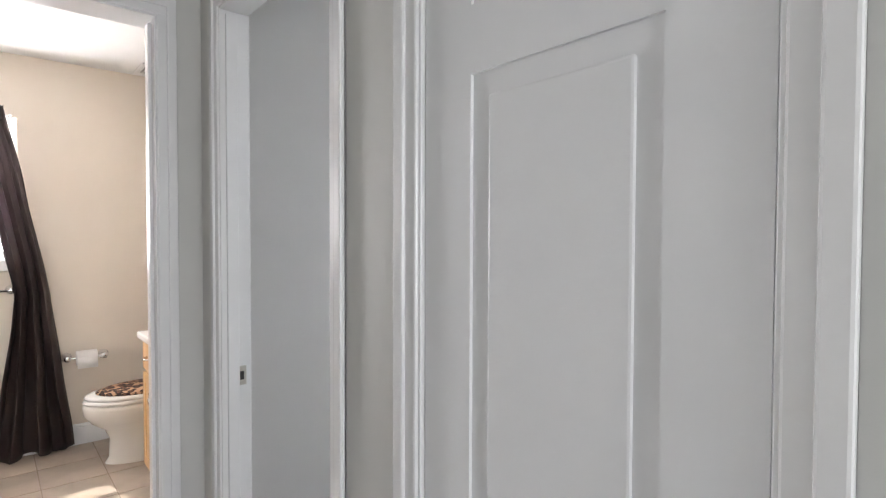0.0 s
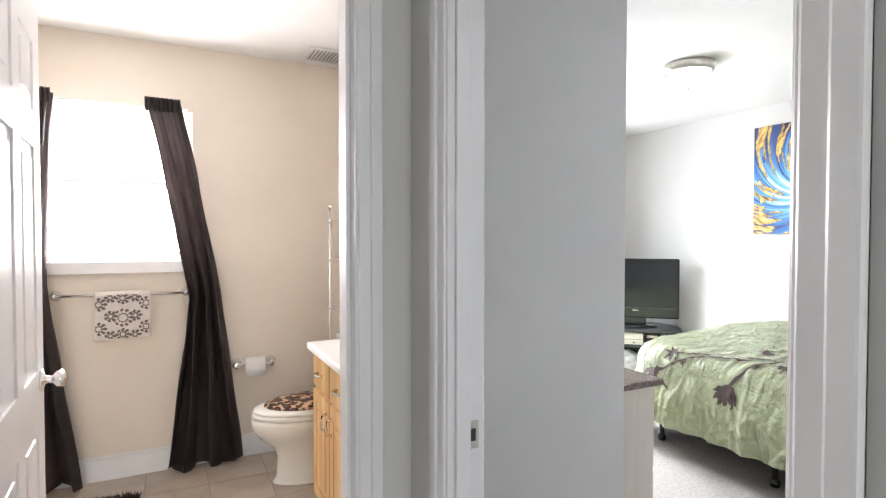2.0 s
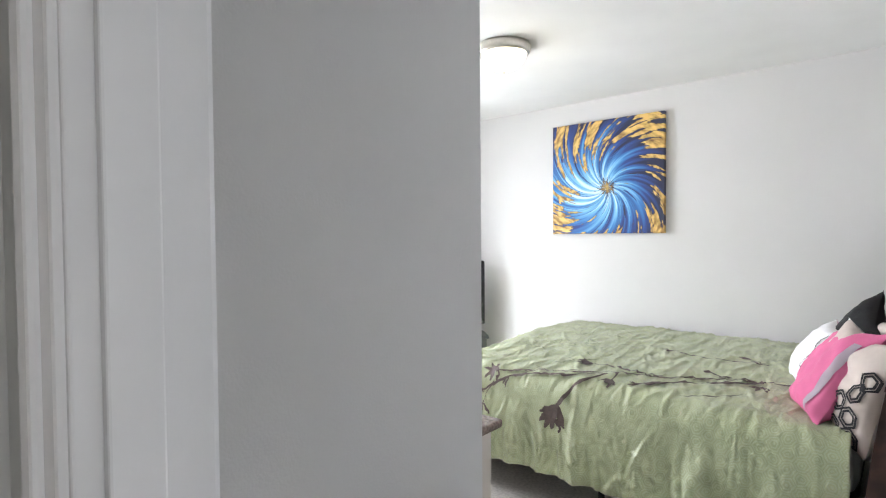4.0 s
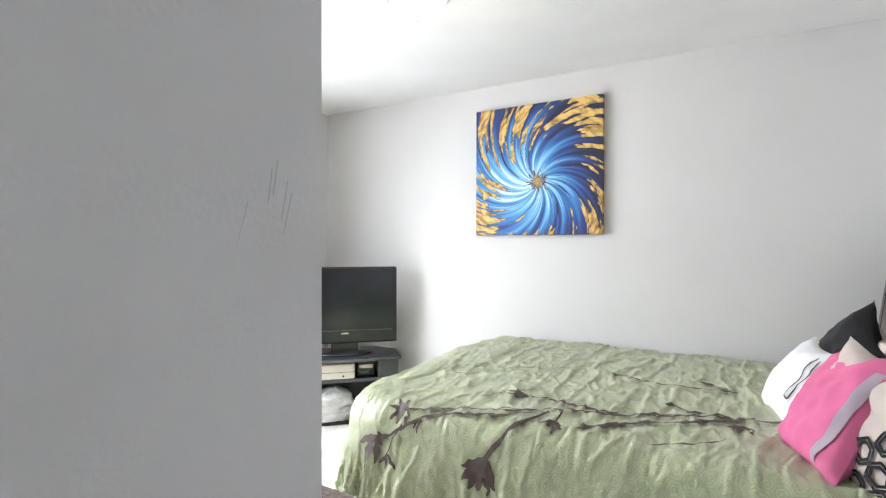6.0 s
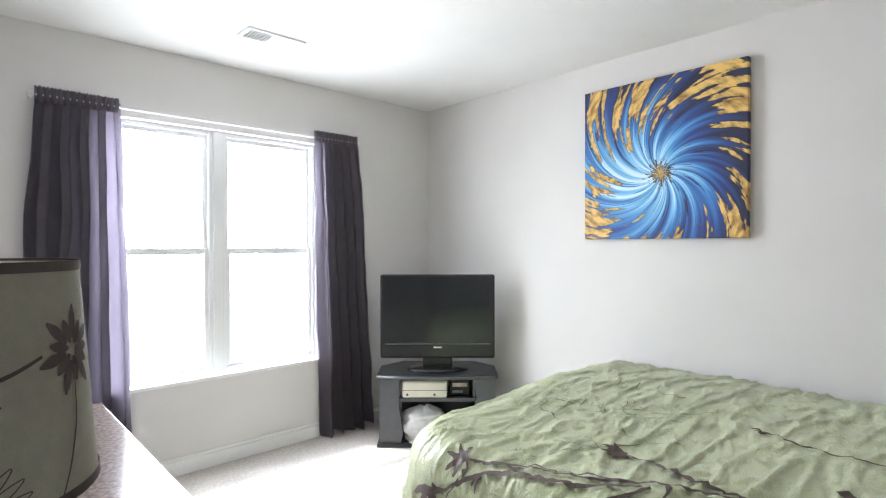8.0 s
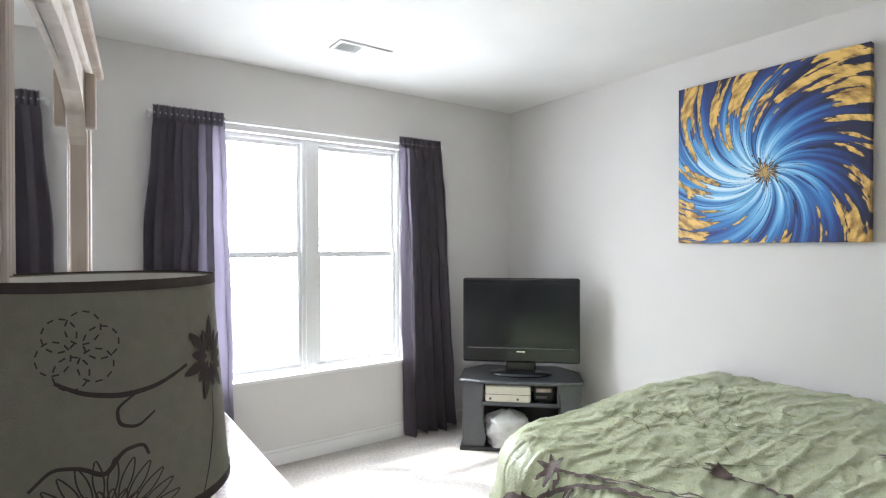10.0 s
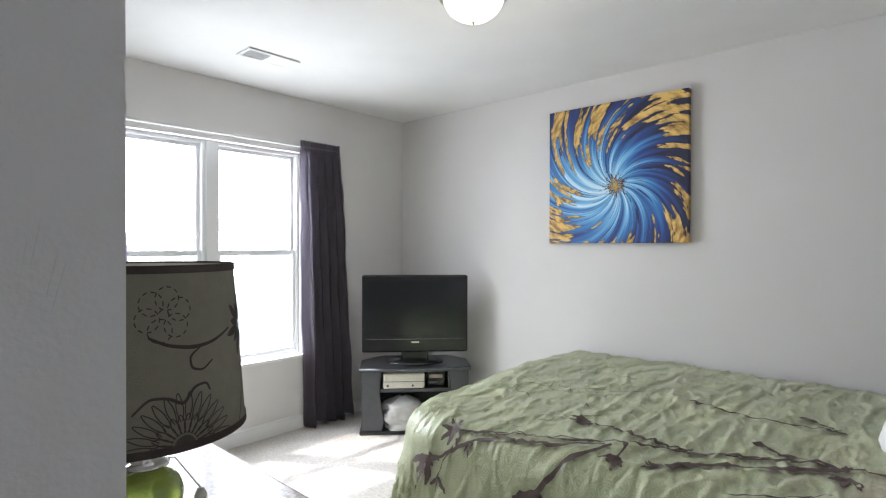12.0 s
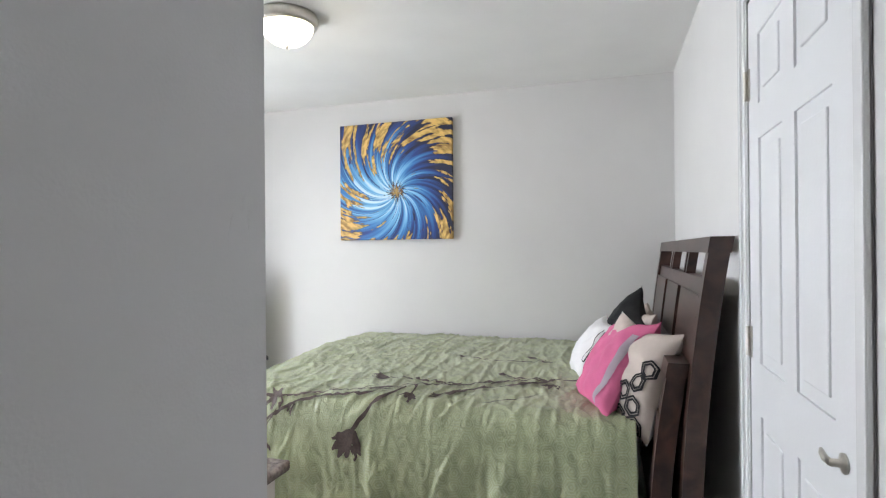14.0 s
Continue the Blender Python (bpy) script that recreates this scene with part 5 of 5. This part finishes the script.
def shade_petal(a, h, ang, L, W, outline=False):
    Hs = SZ1 - SZ0
    c, s = math.cos(ang), math.sin(ang)
    def pt(q, side):
        w = W * math.sin(math.pi * min(1.0, q * 0.85 + 0.08)) * side
        x, y = L * q * c - w * s, L * q * s + w * c
        return (a + math.degrees(x / 0.15), h + y / Hs)
    if outline:
        loop = [pt(k / 8, 0.5) for k in range(9)] + [pt(k / 8, -0.5) for k in range(8, -1, -1)]
        return shade_line(loop, 0.0016, taper=0.0)
    bm = bmesh.new()
    lr = [[bm.verts.new(shade_at(radians(p[0]), SZ0 + Hs * p[1], 0.0016)) for p in (pt(k / 6, -0.5), pt(k / 6, 0.5))] for k in range(7)]
    for x, y in zip(lr, lr[1:]):
        bm.faces.new((x[0], y[0], y[1], x[1]))
    return bm


def shade_print(a0):
    """One repeat of the flocked pattern, starting at an angle in degrees."""
    bm = bmesh.new()
    for k in range(13):
        ang = 2 * math.pi * k / 13
        off = 0.008 + 0.005 * (k % 2)
        merge(bm, shade_petal(a0 + 40 + math.degrees(off * math.cos(ang) / 0.15), 0.62 + off * math.sin(ang) / 0.27, ang, 0.030 + 0.010 * (k % 2), 0.0135))
    merge(bm, shade_line([(a0 + 40, 0.50), (a0 + 39, 0.32), (a0 + 33, 0.14), (a0 + 26, 0.0)], 0.003))
    part("printed_flower", bm, SHADE_TRIM, lampob, "", True)
    bm = shade_line([(a0 - 32, 0.62), (a0 - 22, 0.57), (a0 - 8, 0.545), (a0 + 6, 0.56), (a0 + 22, 0.62)], 0.006)
    merge(bm, shade_line([(a0 - 2, 0.55), (a0 - 10, 0.50), (a0 - 9, 0.43), (a0 - 2, 0.41), (a0 + 5, 0.46)], 0.004))
    merge(bm, shade_line([(a0 - 40, 0.22), (a0 - 32, 0.30), (a0 - 22, 0.29), (a0 - 14, 0.24), (a0 - 8, 0.33), (a0, 0.34), (a0 + 2, 0.29)], 0.005))
    part("printed_scroll", bm, SHADE_TRIM, lampob, "", True)
    bm = bmesh.new()
    rng = random.Random(5)
    for ring, n_, L in ((0, 9, 0.026), (1, 12, 0.05), (2, 14, 0.075)):
        for k in range(n_):
            ang = math.pi * (0.02 + 0.96 * k / (n_ - 1))
            st = 0.018 * ring
            merge(bm, shade_petal(a0 - 14 + math.degrees(st * math.cos(ang) / 0.15), 0.02 + st * math.sin(ang) / (SZ1 - SZ0), ang, L * 0.55, 0.010, True))
    tagged(part("printed_chrysanthemum", bm, SHADE_TRIM, lampob, "", True), "line-drawn chrysanthemum print", kind="stuff")
    bm = bmesh.new()
    for k in range(6):
        ang = 2 * math.pi * k / 6 + 0.3
        for j in range(9):
            b0 = 2 * math.pi * j / 9
            cx, cy = 0.024 * math.cos(ang) + 0.017 * math.cos(b0), 0.024 * math.sin(ang) + 0.017 * math.sin(b0)
            dx, dy = -0.0035 * math.sin(b0), 0.0035 * math.cos(b0)
            Hs = SZ1 - SZ0
            ac, hc = a0 - 24, 0.74
            merge(bm, shade_line([(ac + math.degrees((cx - dx) / 0.15), hc + (cy - dy) / Hs), (ac + math.degrees((cx + dx) / 0.15), hc + (cy + dy) / Hs)], 0.0018, taper=0.0))
    part("printed_dotted_flower", bm, SHADE_TRIM, lampob, "", True)


for a0 in (-76, 44, 164):
    shade_print(a0)
orn = thing("tassel_ornament", (LX + 0.075, LY - 0.02, DZ + 0.15), "small pale figurine-like charm hanging beside the lamp base", "ornament")
q = lathe([(0, 0), (0.010, 0.004), (0.013, 0.03), (0.008, 0.05), (0.011, 0.062), (0.006, 0.074), (0, 0.077)], 14, Matrix.Translation((LX + 0.075, LY - 0.03, DZ + 0.155)))
for k in range(5):
    merge(q, tube([(LX + 0.075 + 0.004 * (k - 2), LY - 0.03, DZ + 0.16), (LX + 0.075 + 0.009 * (k - 2), LY - 0.032, DZ + 0.10)], 0.003, 6))
merge(q, tube([(LX + 0.075, LY - 0.03, DZ + 0.23), (LX + 0.04, LY - 0.01, DZ + 0.288), (LX, LY, DZ + 0.292)], 0.0015, 6))
part("charm", q, CREAM_BOX, orn, "", True)

# ceiling fixtures
CLX, CLY = 2.96, 3.01
cl = thing("ceiling_light", (CLX, CLY, H), "flush ceiling light, lit, frosted bowl in a nickel rim", "ceiling light")
part("rim", lathe([(0, 0), (0.146, 0), (0.152, -0.012), (0.147, -0.046), (0.137, -0.058), (0.126, -0.052), (0, -0.046)], 48, Matrix.Translation((CLX, CLY, H))), NICKEL, cl, "brushed nickel rim", True)
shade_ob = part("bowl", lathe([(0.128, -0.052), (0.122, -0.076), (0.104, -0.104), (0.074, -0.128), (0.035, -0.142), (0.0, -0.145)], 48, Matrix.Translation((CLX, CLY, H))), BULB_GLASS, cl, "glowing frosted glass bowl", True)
shade_ob.visible_shadow = False
part("finial", lathe([(0, -0.143), (0.009, -0.145), (0.007, -0.155), (0.003, -0.163), (0, -0.164)], 16, Matrix.Translation((CLX, CLY, H))), NICKEL, cl, "", True)


def vent(name, x0, x1, y0, y1, label, n=9, open_part=1.0, inner=None):
    root = thing(name, ((x0 + x1) / 2, (y0 + y1) / 2, H), label, "vent")
    xg = x0 + (x1 - x0) * open_part
    # flat plate behind the slats; by default its dark colour is the duct's shade
    part("backing", box(x0 + 0.01, xg - 0.01, y0 + 0.01, y1 - 0.01, H - 0.0035, H - 0.001), inner or OPENING_SHADE, root)
    b = box(x0, x0 + 0.018, y0, y1, H - 0.010, H - 0.0005, 0.002)
    box(x1 - 0.018, x1, y0, y1, H - 0.010, H - 0.0005, 0.002, bm=b)
    box(x0 + 0.018, x1 - 0.018, y0, y0 + 0.018, H - 0.010, H - 0.0005, 0.002, bm=b)
    box(x0 + 0.018, x1 - 0.018, y1 - 0.018, y1, H - 0.010, H - 0.0005, 0.002, bm=b)
    part("frame", b, VENT_WHITE, root)
    if open_part < 1:
        part("damper_plate", box(xg - 0.012, x1 - 0.016, y0 + 0.016, y1 - 0.016, H - 0.009, H - 0.001, 0.002), VENT_WHITE, root, "closed white damper plate")
    for k in range(n):
        x = x0 + 0.024 + (xg - x0 - 0.048) * k / (n - 1)
        part("slat", box(x - 0.002, x + 0.002, y0 + 0.018, y1 - 0.018, H - 0.009, H - 0.0045, m=None), VENT_WHITE, root)
    return root


vent("ceiling_vent", 2.66, 2.98, 4.34, 4.49, "white ceiling air vent, half shut, with shade painted dark between its slats", n=8, open_part=0.48)
vent("bath_vent", 0.74, 1.00, 3.78, 4.02, "white square bathroom ceiling vent", n=11, inner=VENT_GREY)

# ---- bathroom things ----
rodb = thing("bath_curtain_rod", (-0.21, BATH_N - 0.06, 2.05), "thin chrome curtain rod over the bathroom window", "curtain rod")
part("rod_bar", tube([(-0.69, BATH_N - 0.06, 2.055), (0.10, BATH_N - 0.06, 2.055)], 0.007, 8), CHROME, rodb)
for x in (-0.685, 0.095):
    part("rod_end", lathe([(0, 0), (0.012, 0), (0.014, 0.012), (0, 0.02)], 12, Matrix.Translation((x, BATH_N - 0.06, 2.055)) @ pose(0, 0, 0, 0, 90 if x > 0 else -90)), CHROME, rodb)
    part("rod_bracket", box(x - 0.006, x + 0.006, BATH_N - 0.06, BATH_N, 2.045, 2.065), CHROME, rodb)
curtain("curtain", -0.66, -0.525, -0.74, -0.42, 0.03, 2.08, BATH_N - 0.075, 3, BATH_CURTAIN, "dark brown satin bathroom curtain drawn aside", 5.2, tie=(1.10, -0.68, -0.565), amp=0.03, group="bathroom curtains")
curtain("curtain", -0.105, 0.068, -0.02, 0.375, 0.02, 2.085, BATH_N - 0.085, 3, BATH_CURTAIN, "dark brown satin bathroom curtain flaring to the floor", 1.7, tie=(1.00, 0.10, 0.265), amp=0.032, group="bathroom curtains")

bar = thing("towel_bar", (-0.21, BATH_N - 0.06, 1.03), "chrome towel bar under the bathroom window", "towel bar")
part("bar_rod", tube([(-0.53, BATH_N - 0.065, 1.03), (0.09, BATH_N - 0.065, 1.025)], 0.008, 10), CHROME, bar, "", True)
for x in (-0.53, 0.09):
    part("bar_post", lathe([(0, 0), (0.028, 0), (0.028, 0.006), (0.013, 0.014), (0.012, 0.06), (0.016, 0.07), (0, 0.078)], 18, Matrix.Translation((x, BATH_N, 1.028)) @ pose(0, 0, 0, 90)), CHROME, bar, "", True)
tw = thing("hand_towel", (-0.22, BATH_N - 0.075, 0.9), "grey and brown damask hand towel folded over the bar", "towel")


def towel_at(u, v, off=0.0):
    x = -0.352 + 0.262 * u
    L = 0.50 * v
    sag = 0.006 * noise.noise((u * 4, v * 4, 1))
    if L < 0.245:
        return Vector((x + 0.004 * noise.noise((v * 5, 1, 1)), BATH_N - 0.080 + sag - off, 0.79 + L))
    if L < 0.275:
        a = (L - 0.245) / 0.03 * math.pi
        return Vector((x, BATH_N - 0.065 - (0.015 + off) * math.cos(a), 1.035 + 0.014 * math.sin(a)))
    return Vector((x, BATH_N - 0.050 + sag, 1.035 - (L - 0.275)))


part("towel_cloth", sheet(lambda u, v: towel_at(u, v), 24, 40, 0.004), TOWEL, tw, "", True)
q = bmesh.new()
rng = random.Random(2)
for cx, cy, r, n_ in ((0.5, 0.23, 0.16, 11), (0.08, 0.12, 0.11, 8), (0.92, 0.12, 0.11, 8), (0.08, 0.38, 0.11, 8), (0.92, 0.38, 0.11, 8), (0.5, 0.05, 0.10, 8), (0.5, 0.44, 0.10, 8), (0.28, 0.25, 0.09, 7), (0.72, 0.25, 0.09, 7), (0.28, 0.04, 0.08, 6), (0.72, 0.04, 0.08, 6), (0.28, 0.45, 0.08, 6), (0.72, 0.45, 0.08, 6)):
    for k in range(n_):
        a = 2 * math.pi * k / n_
        for rr, ww in ((r, 0.034), (r * 0.55, 0.022)):
            pu, pv = cx + rr * 1.0 * math.cos(a), cy + rr * 0.52 * math.sin(a)
            ring = []
            for j in range(7):
                b0 = 2 * math.pi * j / 7
                uu, vv = pu + ww * math.cos(b0) * (1 + 0.4 * math.cos(2 * b0 - a)), pv + ww * 0.5 * math.sin(b0)
                if 0.01 < uu < 0.99 and 0.005 < vv < 0.485:
                    ring.append(q.verts.new(towel_at(uu, vv, 0.0062 if vv < 0.49 else 0.0)))
            if len(ring) > 2:
                q.faces.new(ring)
tagged(part("damask_print", q, TOWEL_BROWN, tw), kind="stuff")

tp = thing("toilet_paper_holder", (0.455, BATH_N - 0.05, 0.575), "chrome toilet paper holder with a part-used roll", "paper holder")
for x in (0.355, 0.555):
    part("post", lathe([(0, 0), (0.030, 0), (0.030, 0.008), (0.016, 0.014), (0.014, 0.05), (0.022, 0.06), (0.018, 0.078), (0, 0.082)], 18, Matrix.Translation((x, BATH_N, 0.575)) @ pose(0, 0, 0, 90)), CHROME, tp, "", True)
part("spindle", tube([(0.355, BATH_N - 0.062, 0.575), (0.555, BATH_N - 0.062, 0.575)], 0.010, 10), CHROME, tp)
roll = lathe([(0.018, -0.055), (0.046, -0.055), (0.046, 0.055), (0.018, 0.055), (0.018, -0.055)], 28, Matrix.Translation((0.458, BATH_N - 0.062, 0.575)) @ pose(0, 0, 0, 0, 90))
merge(roll, box(0.404, 0.512, BATH_N - 0.110, BATH_N - 0.108, 0.515, 0.585))
part("paper_roll", roll, PAPER, tp, "white paper roll", True)

# toilet, bowl towards -x
TY = 3.66
toilet = thing("toilet", (0.8, TY, 0), "white porcelain toilet with a leopard-print lid cover", "toilet")


def loft(sections, segs=36):
    """Ovals (centre x, half length, half width, z) joined into a body."""
    bm = bmesh.new()
    rings = []
    for cx, a, b, z in sections:
        rings.append([bm.verts.new((cx + a * math.cos(2 * math.pi * k / segs), TY + b * math.sin(2 * math.pi * k / segs) * (1 - 0.10 * (math.cos(2 * math.pi * k / segs) < 0) * abs(math.cos(2 * math.pi * k / segs)) ** 2), z)) for k in range(segs)])
    for p, r in zip(rings, rings[1:]):
        for k in range(segs):
            bm.faces.new((p[k], p[(k + 1) % segs], r[(k + 1) % segs], r[k]))
    bm.faces.new(rings[0])
    bm.faces.new(rings[-1])
    return bm


part("bowl", loft([(0.72, 0.225, 0.11, 0.0), (0.72, 0.225, 0.11, 0.012), (0.72, 0.205, 0.098, 0.04), (0.715, 0.195, 0.095, 0.15), (0.70, 0.205, 0.105, 0.21), (0.675, 0.245, 0.135, 0.255), (0.655, 0.262, 0.172, 0.305), (0.652, 0.265, 0.182, 0.35), (0.652, 0.262, 0.180, 0.368), (0.652, 0.25, 0.17, 0.374)]), PORCELAIN, toilet, "", True)
part("seat", loft([(0.655, 0.262, 0.180, 0.376), (0.655, 0.268, 0.186, 0.384), (0.655, 0.262, 0.180, 0.398), (0.655, 0.25, 0.17, 0.400)]), PORCELAIN, toilet, "", True)
part("lid", loft([(0.66, 0.262, 0.180, 0.402), (0.66, 0.266, 0.184, 0.410), (0.66, 0.255, 0.176, 0.420), (0.66, 0.22, 0.15, 0.424)]), PORCELAIN, toilet, "", True)
part("lid_cover", loft([(0.68, 0.225, 0.155, 0.423), (0.68, 0.228, 0.158, 0.431), (0.685, 0.205, 0.14, 0.441), (0.69, 0.12, 0.08, 0.446)]), LEOPARD, toilet, "brown leopard-print cover", True)
part("tank", box(0.92, 1.13, TY - 0.21, TY + 0.21, 0.375, 0.72, 0.02), PORCELAIN, toilet)
part("tank_lid", box(0.905, 1.14, TY - 0.22, TY + 0.22, 0.721, 0.755, 0.010), PORCELAIN, toilet)
part("flush_lever", tube([(0.918, TY - 0.15, 0.66), (0.900, TY - 0.15, 0.66), (0.895, TY - 0.09, 0.655)], 0.006, 8), CHROME, toilet)

rack = thing("chrome_rack", (0.98, 3.95, 0.8), "slim chrome over-toilet rack with ringed poles", "rack")
for x in (0.898, 1.10):
    for y in (3.40, 3.97):
        b = tube([(x, y, 0.0), (x, y, 1.52)], 0.009, 10)
        for z in (0.5, 0.9, 1.2, 1.44):
            merge(b, lathe([(0.009, -0.012), (0.015, -0.008), (0.015, 0.008), (0.009, 0.012)], 12, Matrix.Translation((x, y, z))))
        merge(b, lathe([(0, 0), (0.012, 0.002), (0.014, 0.012), (0, 0.024)], 12, Matrix.Translation((x, y, 1.52))))
        part("pole", b, CHROME, rack, "", True)
for z in (0.9, 1.2, 1.44):
    for y in (3.40, 3.97):
        part("crossbar", tube([(0.898, y, z), (1.10, y, z)], 0.005, 8), CHROME, rack)
    for x in (0.898, 1.10):
        part("crossbar", tube([(x, 3.40, z), (x, 3.97, z)], 0.005, 8), CHROME, rack)

# vanity
VX, VY0, VY1 = 0.615, 2.0, 3.23
van = thing("vanity_cabinet", (0.88, 2.6, 0), "honey oak bathroom vanity with panelled doors and drawers", "vanity")
part("carcass", box(VX + 0.02, BATH_E, VY0, VY1, 0.10, 0.80, 0.003), OAK, van)
part("toe_kick", box(VX + 0.08, BATH_E, VY0, VY1, 0.0, 0.10), OAK, van)
edges = [VY1, VY1 - 0.30, VY1 - 0.62, VY1 - 0.94, VY0 + 0.02]
for k in range(4):
    a1, a0 = edges[k] - 0.008, edges[k + 1] + 0.008
    dr = part("drawer_front", box(VX, VX + 0.019, a0, a1, 0.64, 0.79, 0.005), OAK, van)
    dd = box(VX + 0.004, VX + 0.019, a0, a1, 0.12, 0.625, 0.003)
    for q0, q1 in ((a0, a0 + 0.05), (a1 - 0.05, a1)):
        box(VX, VX + 0.008, q0, q1, 0.12, 0.625, 0.003, bm=dd)
    for z0, z1 in ((0.12, 0.175), (0.57, 0.625)):
        box(VX, VX + 0.008, a0 + 0.05, a1 - 0.05, z0, z1, 0.003, bm=dd)
    do = part("cabinet_door", dd, OAK, van)
    part("inner_panel", box(VX + 0.001, VX + 0.008, a0 + 0.075, a1 - 0.075, 0.20, 0.545, 0.004), OAK, do)
    ym = (a0 + a1) / 2
    part("bow_pull", tube([(VX, ym - 0.035, 0.715), (VX - 0.022, ym - 0.03, 0.715), (VX - 0.026, ym, 0.715), (VX - 0.022, ym + 0.03, 0.715), (VX, ym + 0.035, 0.715)], [0.008, 0.005, 0.006, 0.005, 0.008], 8), CHROME, dr, "", True)
    yk = a0 + 0.03 if k % 2 == 0 else a1 - 0.03
    part("bow_pull", tube([(VX, yk, 0.50), (VX - 0.022, yk, 0.505), (VX - 0.026, yk, 0.535), (VX - 0.022, yk, 0.565), (VX, yk, 0.57)], [0.008, 0.005, 0.006, 0.005, 0.008], 8), CHROME, do, "", True)
ct = thing("vanity_countertop", (0.87, 2.6, 0.82), "white cultured marble vanity top", "countertop")
part("slab", box(VX - 0.022, BATH_E - 0.002, VY0 - 0.002, VY1 + 0.022, 0.802, 0.838, 0.008), COUNTER, ct)
part("backsplash", box(BATH_E - 0.022, BATH_E - 0.002, VY0, VY1 + 0.02, 0.839, 0.93, 0.004), COUNTER, ct)

rug = thing("bath_rug", (-0.45, 3.62, 0), "dark brown shaggy bath rug on the tiles", "rug")
rb = bmesh.new()
rng = random.Random(9)
m = pose(-0.53, 3.62, 0.006, 0, 0, -8)
box(-0.36, 0.36, -0.24, 0.24, 0.0, 0.014, 0.006, bm=rb, m=m)
part("rug_backing", rb, RUG, rug)
verts, faces = [], []
for k in range(7000):
    x, y = rng.uniform(-0.37, 0.37), rng.uniform(-0.25, 0.25)
    a, L = rng.uniform(0, 6.28), rng.uniform(0.012, 0.028)
    w = 0.0028
    p = m @ Vector((x, y, 0.012))
    d_ = Vector((math.cos(a) * 0.012, math.sin(a) * 0.012, L))
    s_ = Vector((-math.sin(a) * w, math.cos(a) * w, 0))
    i = len(verts)
    verts += [p - s_, p + s_, p + d_]
    faces.append((i, i + 1, i + 2))
me = bpy.data.meshes.new("pile")
me.from_pydata(verts, [], faces)
me.materials.append(RUG)
pile = new("pile", me)
pile.parent = rug
pile.matrix_parent_inverse = rug.matrix_world.inverted()
tagged(pile, "long brown pile", kind="stuff")

# ---- outdoors ----
gb = bmesh.new()
gv = [gb.verts.new((x, y, -3.0 + 0.0 * x)) for x, y in ((-400, 5.2), (400, 5.2), (400, 800), (-400, 800))]
gb.faces.new(gv)
gv = [gb.verts.new((x, y, -3.0)) for x, y in ((-400, -800), (400, -800), (400, 5.2), (-400, 5.2))]
gb.faces.new(gv)
bmesh.ops.remove_doubles(gb, verts=gb.verts, dist=0.001)
tagged(finish("ground", gb, GRASS), "mown lawn running out to the horizon", "ground", kind="structure")


def tree(x, y, h, seed):
    rng = random.Random(seed)
    root = thing("tree", (x, y, -3), "leafy garden tree seen through the window", "tree", "garden trees")
    b = tube([(x, y, -3), (x + 0.1, y, -3 + h * 0.3), (x + 0.2, y + 0.1, -3 + h * 0.62)], [0.22, 0.16, 0.07], 10)
    tips = []
    for k in range(9):
        a = 2.4 * k
        z = -3 + h * (0.3 + 0.05 * k)
        tip = Vector((x + h * 0.26 * math.cos(a), y + h * 0.26 * math.sin(a), z + h * 0.18))
        merge(b, tube([(x + 0.12, y, z), tuple((Vector((x, y, z)) + tip) / 2 + Vector((0, 0, 0.2))), tuple(tip)], [0.08, 0.05, 0.02], 6))
        tips.append(tip)
    tips.append(Vector((x, y, -3 + h * 0.85)))
    part("trunk", b, BARK, root)
    vs, fs = [], []
    for tip in tips:
        for k in range(420):
            d_ = Vector((rng.gauss(0, 1), rng.gauss(0, 1), rng.gauss(0, 0.8))) * h * 0.075
            p = tip + d_
            u = Vector((rng.uniform(-1, 1), rng.uniform(-1, 1), rng.uniform(-1, 1))).normalized() * 0.11
            w = u.cross(Vector((rng.uniform(-1, 1), rng.uniform(-1, 1), rng.uniform(-1, 1)))).normalized() * 0.06
            i = len(vs)
            vs += [p - u, p + w, p + u, p - w]
            fs.append((i, i + 1, i + 2, i + 3))
    me = bpy.data.meshes.new("crown")
    me.from_pydata(vs, [], fs)
    me.materials.append(LEAF)
    c = new("crown", me)
    c.parent = root
    c.matrix_parent_inverse = root.matrix_world.inverted()


for i, (x, y, h) in enumerate(((3.0, 24, 6.5), (8.5, 30, 7.0), (-2.5, 26, 6.0), (14, 34, 8.0), (-9, 33, 7.5))):
    tree(x, y, h, i + 1)

# bathroom floor tiles, last
structure("bath_floor", box(BATH_W, BATH_E, HALL_N + 0.06, BATH_N, 0.0005, 0.003), GROUT, "grouted bathroom floor bed", "floor")
bf = bpy.data.objects["bath_floor"]
tile_mesh = None
TS = 0.305
ny = 0
y = BATH_N - 0.015
while y > HALL_N + 0.10:
    x = BATH_W + 0.01
    while x < BATH_E - 0.05:
        x1 = min(x + TS - 0.005, BATH_E - 0.002)
        y0 = max(y - TS + 0.005, HALL_N + 0.062)
        full = (x1 - x > TS - 0.006) and (y - y0 > TS - 0.006)
        if full and tile_mesh:
            t_ = new("tile", tile_mesh)
        else:
            b = box(-(x1 - x) / 2, (x1 - x) / 2, -(y - y0) / 2, (y - y0) / 2, 0.0, 0.0035, 0.0012)
            t_ = finish("tile", b, TILE)
            if full:
                tile_mesh = t_.data
        t_.location = ((x + x1) / 2, (y + y0) / 2, 0.003)
        t_.parent = bf
        x += TS
    y -= TS
